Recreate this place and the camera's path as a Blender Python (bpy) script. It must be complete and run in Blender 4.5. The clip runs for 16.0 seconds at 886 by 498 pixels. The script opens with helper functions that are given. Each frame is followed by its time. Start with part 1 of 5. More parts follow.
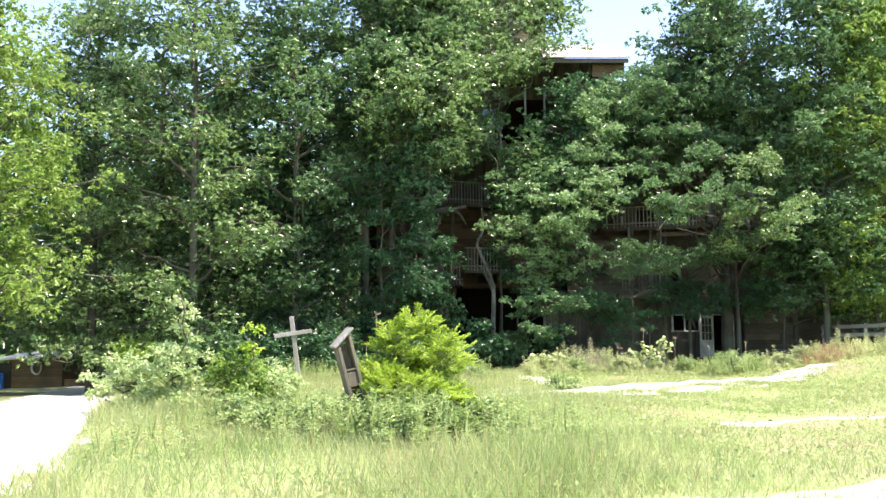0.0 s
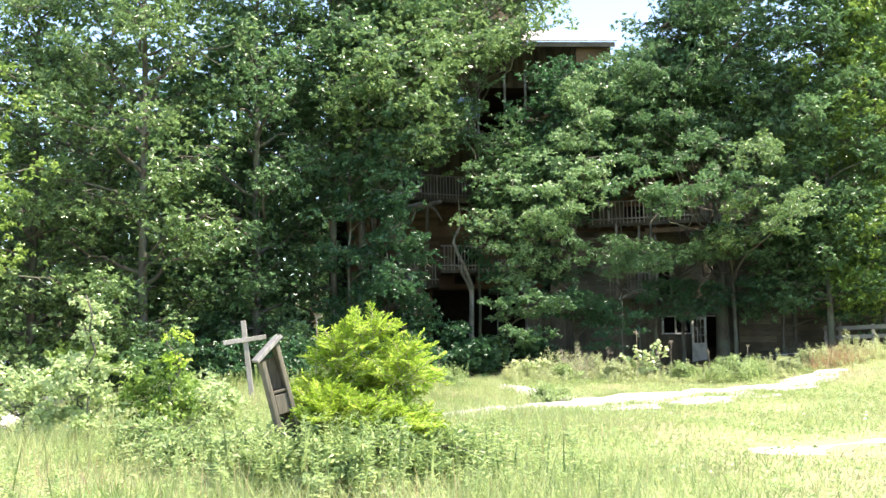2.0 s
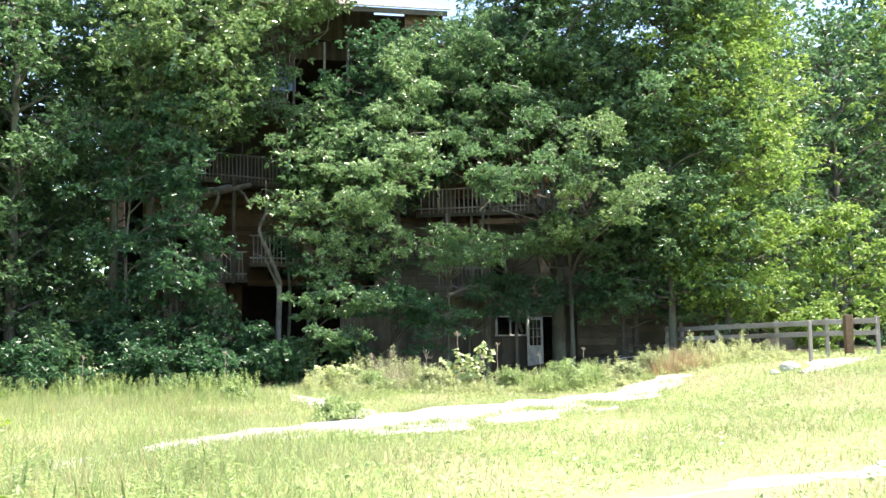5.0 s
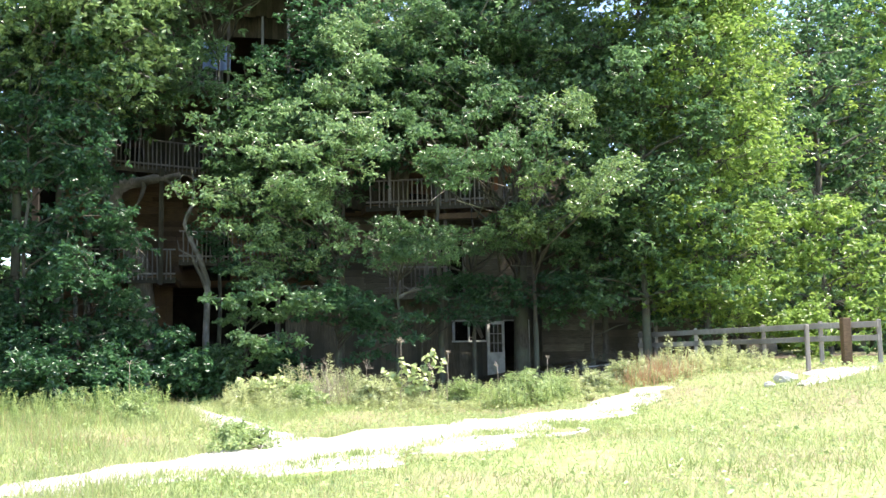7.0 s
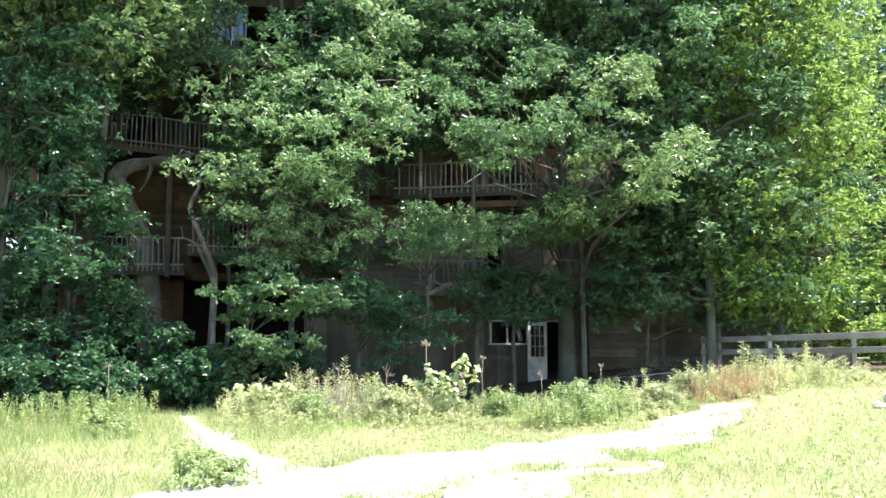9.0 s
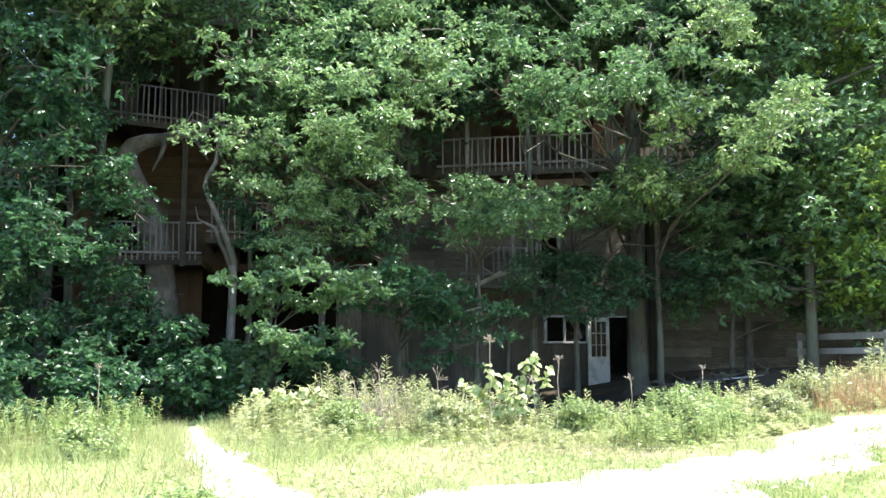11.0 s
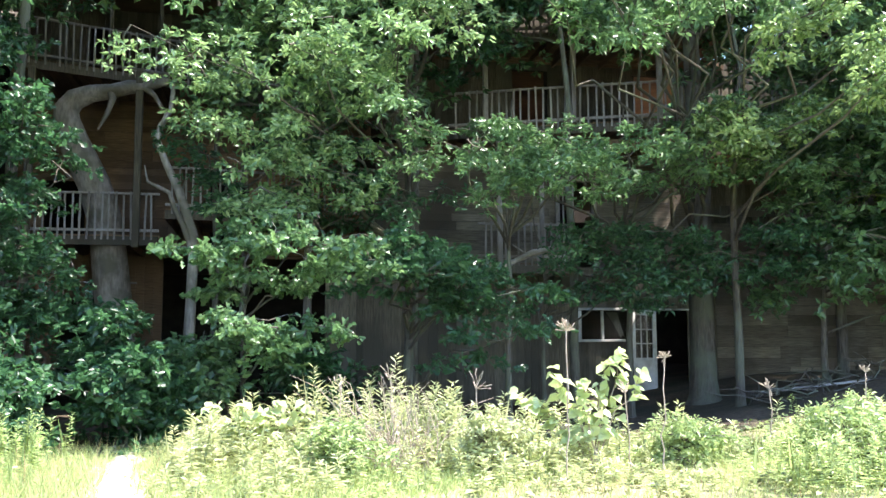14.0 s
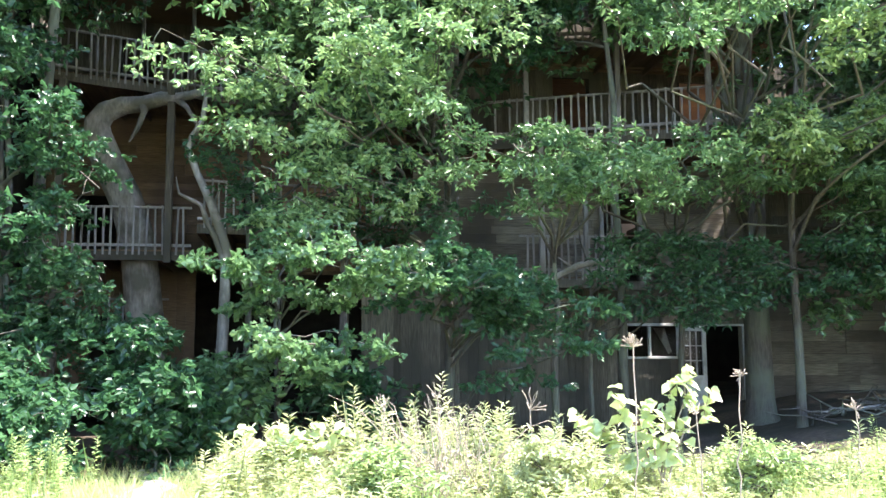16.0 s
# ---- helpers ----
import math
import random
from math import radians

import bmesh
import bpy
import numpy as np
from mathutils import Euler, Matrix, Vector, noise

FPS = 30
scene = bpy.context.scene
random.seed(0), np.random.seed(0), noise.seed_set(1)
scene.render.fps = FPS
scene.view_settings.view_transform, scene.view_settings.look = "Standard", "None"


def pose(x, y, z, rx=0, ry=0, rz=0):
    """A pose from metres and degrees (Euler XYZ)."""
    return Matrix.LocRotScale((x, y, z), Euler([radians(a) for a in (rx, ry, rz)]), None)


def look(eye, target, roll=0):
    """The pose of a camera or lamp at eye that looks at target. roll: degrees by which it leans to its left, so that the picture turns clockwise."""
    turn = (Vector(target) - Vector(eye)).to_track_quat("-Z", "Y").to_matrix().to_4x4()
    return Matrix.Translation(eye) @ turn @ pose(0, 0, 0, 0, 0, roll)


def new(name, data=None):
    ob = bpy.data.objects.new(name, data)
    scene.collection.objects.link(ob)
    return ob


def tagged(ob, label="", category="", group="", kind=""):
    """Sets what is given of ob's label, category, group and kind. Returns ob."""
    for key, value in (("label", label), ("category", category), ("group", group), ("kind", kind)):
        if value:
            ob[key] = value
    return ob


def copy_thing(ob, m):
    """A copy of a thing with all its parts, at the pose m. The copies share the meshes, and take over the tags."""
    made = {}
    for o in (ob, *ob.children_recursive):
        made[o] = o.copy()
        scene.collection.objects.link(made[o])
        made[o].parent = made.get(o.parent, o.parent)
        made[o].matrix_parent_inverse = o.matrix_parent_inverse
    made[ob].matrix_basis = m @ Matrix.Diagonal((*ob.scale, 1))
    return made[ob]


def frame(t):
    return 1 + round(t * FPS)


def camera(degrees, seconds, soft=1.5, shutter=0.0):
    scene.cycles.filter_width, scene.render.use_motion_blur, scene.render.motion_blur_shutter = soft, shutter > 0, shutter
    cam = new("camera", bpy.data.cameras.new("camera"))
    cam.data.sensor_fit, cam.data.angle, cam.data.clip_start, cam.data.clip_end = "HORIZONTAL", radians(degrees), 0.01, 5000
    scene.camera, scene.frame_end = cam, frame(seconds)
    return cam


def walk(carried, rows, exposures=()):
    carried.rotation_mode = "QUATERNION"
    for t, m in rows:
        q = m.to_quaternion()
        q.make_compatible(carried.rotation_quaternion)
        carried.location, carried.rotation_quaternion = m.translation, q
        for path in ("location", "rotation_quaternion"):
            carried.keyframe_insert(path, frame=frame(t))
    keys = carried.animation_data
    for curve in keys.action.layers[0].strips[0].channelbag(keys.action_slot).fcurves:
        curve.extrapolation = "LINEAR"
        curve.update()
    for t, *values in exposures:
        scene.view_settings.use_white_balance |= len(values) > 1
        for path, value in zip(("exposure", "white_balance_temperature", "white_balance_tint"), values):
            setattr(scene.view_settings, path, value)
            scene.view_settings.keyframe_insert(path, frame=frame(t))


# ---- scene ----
cam = camera(50.2, 16.0)
PATH = [
    (0, (1.778, 5.418, 1.112), (1.825, 7.409, 1.295), -0.3),
    (0.5, (1.74, 6.169, 1.102), (1.794, 8.16, 1.287), -0.4),
    (1, (1.81, 6.965, 1.127), (1.87, 8.955, 1.311), -0.5),
    (1.5, (1.883, 7.71, 1.167), (1.957, 9.7, 1.353), -0.5),
    (2, (2.062, 8.475, 1.172), (2.153, 10.464, 1.361), -0.7),
    (2.5, (2.242, 9.159, 1.135), (2.351, 11.147, 1.325), -0.6),
    (3, (2.549, 9.859, 1.101), (2.692, 11.845, 1.289), -0.9),
    (3.5, (2.924, 10.619, 1.087), (3.086, 12.604, 1.275), -0.9),
    (4, (3.243, 11.358, 1.049), (3.473, 13.336, 1.238), -0.9),
    (4.5, (3.622, 12.207, 1.093), (3.898, 14.179, 1.281), -0.8),
    (5, (3.95, 12.952, 1.119), (4.348, 14.902, 1.311), -0.8),
    (5.2, (4.088, 13.236, 1.106), (4.527, 15.178, 1.3), -0.9),
    (7.3, (5.407, 16.689, 1.2), (5.873, 18.623, 1.402), -0.9),
    (7.5, (5.536, 16.987, 1.241), (6.002, 18.922, 1.443), -0.8),
    (8, (5.807, 17.873, 1.224), (6.272, 19.807, 1.425), -0.7),
    (8.5, (5.993, 18.748, 1.251), (6.449, 20.685, 1.452), -0.5),
    (9, (6.085, 19.575, 1.252), (6.47, 21.527, 1.454), -0.1),
    (9.5, (6.136, 20.425, 1.216), (6.462, 22.388, 1.423), -0.0),
    (9.7, (6.178, 20.762, 1.201), (6.473, 22.729, 1.408), 0.1),
    (11.8, (6.291, 24.618, 1.173), (6.629, 26.579, 1.375), -0.1),
    (12, (6.345, 24.961, 1.164), (6.684, 26.922, 1.367), -0.1),
    (12.5, (6.418, 25.871, 1.18), (6.761, 27.831, 1.382), -0.2),
    (13, (6.477, 26.706, 1.147), (6.821, 28.666, 1.349), -0.2),
    (13.5, (6.487, 27.544, 1.08), (6.837, 29.503, 1.284), -0.2),
    (14, (6.461, 28.191, 1.058), (6.808, 30.149, 1.271), -0.2),
    (14.5, (6.478, 28.658, 1.064), (6.821, 30.615, 1.289), -0.4),
    (15, (6.468, 28.899, 1.061), (6.801, 30.857, 1.294), -0.4),
    (15.5, (6.44, 28.974, 1.063), (6.744, 30.936, 1.309), -0.3),
    (16, (6.407, 28.989, 1.062), (6.688, 30.954, 1.312), -0.3),
]
walk(cam, [(t, look(eye, target, roll)) for t, eye, target, roll in PATH],
     exposures=[(0, 1.74, 7100, 17), (3.5, 1.94, 7000, 17), (7.6, 1.82, 6650, 19), (8, 1.82, 6600, 19), (8.6, 1.98, 6600, 19), (9.6, 1.98, 6550, 19), (12.5, 2.16, 6400, 21), (14, 2.39, 6400, 22), (15, 2.48, 6350, 22), (15.5, 2.7, 6350, 23), (16, 2.72, 6300, 23)])

# ---- light ----
SUN_EL = radians(62)
SUN_AZ = radians(110)      # from +y towards +x
sun_dir = Vector((math.sin(SUN_AZ) * math.cos(SUN_EL), math.cos(SUN_AZ) * math.cos(SUN_EL), math.sin(SUN_EL)))
world = bpy.data.worlds.new("sky")
scene.world = world
world.use_nodes = True
wn = world.node_tree.nodes
wl = world.node_tree.links
sky = wn.new("ShaderNodeTexSky")
sky.sky_type = "NISHITA"
sky.sun_disc = False
sky.sun_elevation = SUN_EL
sky.sun_rotation = SUN_AZ
sky.air_density, sky.dust_density, sky.ozone_density = 1.0, 0.3, 2.5
wl.new(sky.outputs[0], wn["Background"].inputs[0])
wn["Background"].inputs[1].default_value = 0.15
sun = new("sun", bpy.data.lights.new("sun", "SUN"))
sun.data.energy, sun.data.angle, sun.data.color = 4.3, radians(0.5), (1.0, 0.95, 0.86)
sun.matrix_basis = look(sun_dir * 60, (0, 0, 0))


# ---- materials ----
def mat(name, colour_a, colour_b, scale=6.0, rough=0.8, stretch=(1, 1, 1), bump=0.3, metallic=0.0, spec=0.3, vary=0.0,
        island=False, through_light=0.0, stain=None, stain_scale=0.6, bump_scale=None, detail=6):
    """Two colours mixed by grain, a larger stain, random change per object or leaf, and fine relief."""
    m = bpy.data.materials.new(name)
    m.use_nodes = True
    n, l = m.node_tree.nodes, m.node_tree.links
    bsdf = n["Principled BSDF"]
    bsdf.inputs["Roughness"].default_value = rough
    bsdf.inputs["Metallic"].default_value = metallic
    bsdf.inputs["Specular IOR Level"].default_value = spec
    co = n.new("ShaderNodeTexCoord")
    mp = n.new("ShaderNodeMapping")
    mp.inputs["Scale"].default_value = stretch
    geo = n.new("ShaderNodeNewGeometry")
    l.new(geo.outputs["Position"], mp.inputs["Vector"])
    grain = n.new("ShaderNodeTexNoise")
    grain.inputs["Scale"].default_value, grain.inputs["Detail"].default_value = scale, detail
    l.new(mp.outputs[0], grain.inputs["Vector"])
    ramp = n.new("ShaderNodeValToRGB")
    ramp.color_ramp.elements[0].position, ramp.color_ramp.elements[1].position = 0.3, 0.7
    ramp.color_ramp.elements[0].color, ramp.color_ramp.elements[1].color = (*colour_a, 1), (*colour_b, 1)
    l.new(grain.outputs[0], ramp.inputs[0])
    colour = ramp.outputs[0]
    if stain:
        big = n.new("ShaderNodeTexNoise")
        big.inputs["Scale"].default_value, big.inputs["Detail"].default_value = stain_scale, 4
        l.new(geo.outputs["Position"], big.inputs["Vector"])
        sr = n.new("ShaderNodeValToRGB")
        sr.color_ramp.elements[0].position, sr.color_ramp.elements[1].position = 0.42, 0.62
        l.new(big.outputs[0], sr.inputs[0])
        mx = n.new("ShaderNodeMix")
        mx.data_type = "RGBA"
        l.new(sr.outputs[0], mx.inputs[0])
        l.new(colour, mx.inputs[6])
        mx.inputs[7].default_value = (*stain, 1)
        colour = mx.outputs[2]
    if vary:
        source = geo.outputs["Random Per Island"] if island else n.new("ShaderNodeObjectInfo").outputs["Random"]
        hsv = n.new("ShaderNodeHueSaturation")
        rng = n.new("ShaderNodeMapRange")
        rng.inputs[3].default_value, rng.inputs[4].default_value = 1 - vary, 1 + vary
        l.new(source, rng.inputs[0])
        l.new(rng.outputs[0], hsv.inputs["Value"])
        if island:
            hue = n.new("ShaderNodeMapRange")
            hue.inputs[3].default_value, hue.inputs[4].default_value = 0.515, 0.485
            l.new(source, hue.inputs[0])
            l.new(hue.outputs[0], hsv.inputs["Hue"])
        l.new(colour, hsv.inputs["Color"])
        colour = hsv.outputs[0]
    l.new(colour, bsdf.inputs["Base Color"])
    if bump:
        bp = n.new("ShaderNodeBump")
        bp.inputs["Strength"].default_value, bp.inputs["Distance"].default_value = bump, 0.02
        if bump_scale:
            fine = n.new("ShaderNodeTexNoise")
            fine.inputs["Scale"].default_value, fine.inputs["Detail"].default_value = bump_scale, 5
            l.new(mp.outputs[0], fine.inputs["Vector"])
            l.new(fine.outputs[0], bp.inputs["Height"])
        else:
            l.new(grain.outputs[0], bp.inputs["Height"])
        l.new(bp.outputs[0], bsdf.inputs["Normal"])
    if through_light:
        tr = n.new("ShaderNodeBsdfTranslucent")
        br = n.new("ShaderNodeHueSaturation")
        br.inputs["Saturation"].default_value, br.inputs["Value"].default_value = 1.0, 1.6
        l.new(colour, br.inputs["Color"])
        l.new(br.outputs[0], tr.inputs["Color"])
        ms = n.new("ShaderNodeMixShader")
        ms.inputs[0].default_value = through_light
        l.new(bsdf.outputs[0], ms.inputs[1])
        l.new(tr.outputs[0], ms.inputs[2])
        l.new(ms.outputs[0], n["Material Output"].inputs[0])
    return m


WOOD = mat("weathered_wood", (0.078, 0.068, 0.047), (0.19, 0.168, 0.12), 5, 0.85, (9, 9, 0.7), 0.4, vary=0.3, stain=(0.085, 0.08, 0.06), stain_scale=0.7)
WOOD_H = mat("weathered_siding", (0.098, 0.086, 0.062), (0.235, 0.21, 0.155), 5, 0.85, (0.6, 9, 12), 0.4, vary=0.35, stain=(0.09, 0.075, 0.055), stain_scale=0.6)
WOOD_WARM = mat("brown_wood", (0.13, 0.084, 0.047), (0.255, 0.17, 0.093), 5, 0.8, (0.8, 8, 10), 0.35, vary=0.25, stain=(0.125, 0.085, 0.055))
WOOD_GREY = mat("grey_rail_wood", (0.24, 0.225, 0.2), (0.42, 0.4, 0.36), 6, 0.85, (8, 8, 1), 0.35, vary=0.22, stain=(0.2, 0.18, 0.15))
BARK = mat("bark", (0.055, 0.048, 0.038), (0.135, 0.12, 0.095), 13, 0.95, (2.6, 2.6, 0.35), 1.0, vary=0.15, stain=(0.12, 0.13, 0.09), stain_scale=1.5)
BARK_PALE = mat("pale_bark", (0.22, 0.2, 0.165), (0.4, 0.37, 0.31), 9, 0.9, (2, 2, 0.6), 0.7, vary=0.1, stain=(0.17, 0.16, 0.12), stain_scale=2.5)
TWIG = mat("dry_twig", (0.25, 0.2, 0.15), (0.42, 0.36, 0.28), 20, 0.9, bump=0.2)
LEAF = mat("oak_leaf", (0.07, 0.15, 0.054), (0.115, 0.212, 0.085), 0.8, 0.33, bump=0, spec=0.6, vary=0.38, island=True, through_light=0.4)
# darker leaf copy: the blue-green shade under taller crowns is put into its colour
LEAF_SHADED = mat("shade_tinted_leaf", (0.03, 0.092, 0.036), (0.052, 0.13, 0.052), 0.8, 0.34, bump=0, spec=0.55, vary=0.38, island=True, through_light=0.42)
# yellower leaf copy with the glow of sun through leaves put into its colour
LEAF_SUNLIT = mat("sun_tinted_leaf", (0.135, 0.235, 0.045), (0.215, 0.315, 0.075), 0.8, 0.38, bump=0, spec=0.45, vary=0.3, island=True, through_light=0.42)
# lighter leaf copy: the sun on lit crowns is put into its colour
LEAF_LIT = mat("sun_lightened_leaf", (0.115, 0.2, 0.068), (0.18, 0.28, 0.105), 0.8, 0.27, bump=0, spec=0.75, vary=0.38, island=True, through_light=0.34)
# lightest leaf copy, with the strong sun on the forward bunches in its colour
LEAF_LIT_BRIGHT = mat("sun_whitened_leaf", (0.142, 0.25, 0.095), (0.222, 0.345, 0.152), 0.8, 0.27, bump=0, spec=0.8, vary=0.35, island=True, through_light=0.36)
LEAF_PALE = mat("large_pale_leaf", (0.3, 0.4, 0.16), (0.4, 0.48, 0.24), 3, 0.4, bump=0, spec=0.5, vary=0.2, island=True, through_light=0.35)
CEDAR = mat("golden_cedar_spray", (0.215, 0.345, 0.038), (0.335, 0.46, 0.066), 2.5, 0.6, bump=0, vary=0.35, island=True, through_light=0.3)
# pale sapling leaf, raised towards white to hold the sun's glare
LEAF_GLARE = mat("glare_pale_leaf", (0.4, 0.48, 0.21), (0.51, 0.57, 0.3), 3, 0.36, bump=0, spec=0.5, vary=0.2, island=True, through_light=0.3)
WEED = mat("weed_leaf", (0.27, 0.33, 0.145), (0.43, 0.47, 0.25), 1.2, 0.33, bump=0, spec=0.6, vary=0.3, island=True, through_light=0.3)
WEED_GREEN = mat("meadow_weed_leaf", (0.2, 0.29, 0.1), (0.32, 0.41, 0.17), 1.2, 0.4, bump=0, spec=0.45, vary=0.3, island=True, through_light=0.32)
GRASS = mat("meadow_grass", (0.19, 0.262, 0.085), (0.345, 0.385, 0.185), 0.5, 0.55, bump=0, vary=0.3, island=True, through_light=0.42)
STRAW = mat("dry_grass", (0.3, 0.22, 0.12), (0.42, 0.33, 0.19), 2, 0.7, bump=0, vary=0.3, island=True, through_light=0.2)
SOIL = mat("grassy_soil", (0.185, 0.25, 0.085), (0.29, 0.32, 0.15), 5, 0.95, bump=0.6, stain=(0.25, 0.22, 0.13), stain_scale=0.35, bump_scale=40)
LITTER = mat("leaf_litter", (0.06, 0.045, 0.03), (0.15, 0.115, 0.075), 14, 0.95, bump=0.8, stain=(0.05, 0.05, 0.03), stain_scale=0.8)
GRAVEL = mat("pale_gravel", (0.42, 0.4, 0.37), (0.62, 0.6, 0.56), 45, 0.95, bump=0.9, stain=(0.5, 0.47, 0.42), stain_scale=0.8)
METAL = mat("pale_sheet_metal", (0.6, 0.6, 0.6), (0.72, 0.72, 0.71), 4, 0.4, (8, 1, 1), 0.15, metallic=0.3, stain=(0.5, 0.44, 0.38))
WHITE = mat("old_white_paint", (0.5, 0.51, 0.48), (0.66, 0.67, 0.63), 14, 0.6, (3, 3, 1), 0.25, stain=(0.4, 0.4, 0.36), stain_scale=3)
# near-black colour that stands for the shade inside rooms and openings
DARK = mat("interior_shade", (0.03, 0.027, 0.022), (0.06, 0.052, 0.042), 3, 0.95, bump=0.1)
BLUE = mat("blue_sheet", (0.2, 0.3, 0.55), (0.32, 0.42, 0.68), 5, 0.6, bump=0.5)
BLUE_DEEP = mat("blue_plastic", (0.02, 0.1, 0.4), (0.03, 0.14, 0.5), 5, 0.4, bump=0.1)
RUST = mat("rusty_steel", (0.12, 0.06, 0.035), (0.2, 0.12, 0.08), 12, 0.7, metallic=0.4)
GLASS = bpy.data.materials.new("window_glass")
GLASS.use_nodes = True
gb = GLASS.node_tree.nodes["Principled BSDF"]
gb.inputs["Transmission Weight"].default_value, gb.inputs["Roughness"].default_value, gb.inputs["IOR"].default_value = 1.0, 0.08, 1.12


# ---- mesh helpers ----
def mesh_np(name, verts, faces):
    """A mesh from arrays of places and triangles or quads."""
    verts, faces = np.asarray(verts, np.float32), np.asarray(faces, np.int32)
    me = bpy.data.meshes.new(name)
    me.vertices.add(len(verts))
    me.vertices.foreach_set("co", verts.ravel())
    k = faces.shape[1]
    me.loops.add(faces.size)
    me.loops.foreach_set("vertex_index", faces.ravel())
    me.polygons.add(len(faces))
    me.polygons.foreach_set("loop_start", np.arange(len(faces), dtype=np.int32) * k)
    me.update(calc_edges=True)
    return me


def part(name, data, material, parent=None, label="", smooth=False):
    """Links a bmesh or a mesh as one object under a thing or a part."""
    if isinstance(data, bmesh.types.BMesh):
        me = bpy.data.meshes.new(name)
        data.to_mesh(me)
        data.free()
    else:
        me = data
    if not me.materials:
        me.materials.append(material)
    if smooth:
        me.polygons.foreach_set("use_smooth", np.ones(len(me.polygons), bool))
    ob = new(name, me)
    ob.parent = parent
    if label:
        tagged(ob, label)
    return ob


def thing(name, place, label, category, group="", kind="", rz=0):
    ob = new(name)
    ob.matrix_basis = pose(*place, 0, 0, rz)
    return tagged(ob, label, category, group, kind)


def add_box(bm, size, place, rot=(0, 0, 0), bevel=0.0):
    """Adds a box of that size with its middle at place."""
    made = bmesh.ops.create_cube(bm, size=1, matrix=pose(*place, *rot) @ Matrix.Diagonal((*size, 1)))
    if bevel:
        edges = list({e for v in made["verts"] for e in v.link_edges})
        bmesh.ops.bevel(bm, geom=edges, offset=bevel, segments=1, affect="EDGES")
    return bm


def box(size, place=(0, 0, 0), rot=(0, 0, 0), bevel=0.006):
    return add_box(bmesh.new(), size, place, rot, bevel)


PLANK = {}


def plank(name, parent, size, place, rz=0.0, material=None, tilt=0.0):
    """One plank, board or baluster: a box on shared mesh data."""
    key = material.name
    if key not in PLANK:
        me = bpy.data.meshes.new("plank_" + key)
        b = add_box(bmesh.new(), (1, 1, 1), (0, 0, 0))
        b.to_mesh(me)
        b.free()
        me.materials.append(material)
        PLANK[key] = me
    ob = new(name, PLANK[key])
    ob.parent = parent
    ob.matrix_basis = pose(*place, 0, tilt, rz) @ Matrix.Diagonal((*size, 1))
    return ob


def tube(points, radii, sides=7, flare=0.0):
    """Places and quads of a bent, tapered round stem."""
    pts = [Vector(p) for p in points]
    verts, faces = [], []
    for i, p in enumerate(pts):
        d = (pts[min(i + 1, len(pts) - 1)] - pts[max(i - 1, 0)]).normalized()
        side = d.cross(Vector((0.31, 0.95, 0.05))).normalized()
        up = side.cross(d)
        for k in range(sides):
            a = 2 * math.pi * k / sides
            r = radii[i] * (1 + 0.12 * math.sin(3 * a + i * 0.7))
            verts.append(p + side * math.cos(a) * r + up * math.sin(a) * r)
    for i in range(len(pts) - 1):
        for k in range(sides):
            a, b = i * sides + k, i * sides + (k + 1) % sides
            faces.append((a, b, b + sides, a + sides))
    return np.array([tuple(v) for v in verts]), np.array(faces)


def stem_mesh(name, stems):
    """One mesh of several stems, each (points, radii, sides)."""
    vs, fs, n = [], [], 0
    for points, radii, sides in stems:
        v, f = tube(points, radii, sides)
        vs.append(v)
        fs.append(f + n)
        n += len(v)
    return mesh_np(name, np.concatenate(vs), np.concatenate(fs))


def bent(a, b, rng, wander=0.06, steps=6, rise=0.0):
    """A crooked way from a to b."""
    a, b = np.array(a, float), np.array(b, float)
    length = np.linalg.norm(b - a)
    pts = []
    for i in range(steps + 1):
        u = i / steps
        p = a + (b - a) * u + rng.normal(0, wander * length, 3) * math.sin(math.pi * u) * 0.8
        p[2] += rise * length * math.sin(math.pi * u)
        pts.append(tuple(p))
    return pts


def unit(v):
    return v / np.maximum(np.linalg.norm(v, axis=1, keepdims=True), 1e-6)


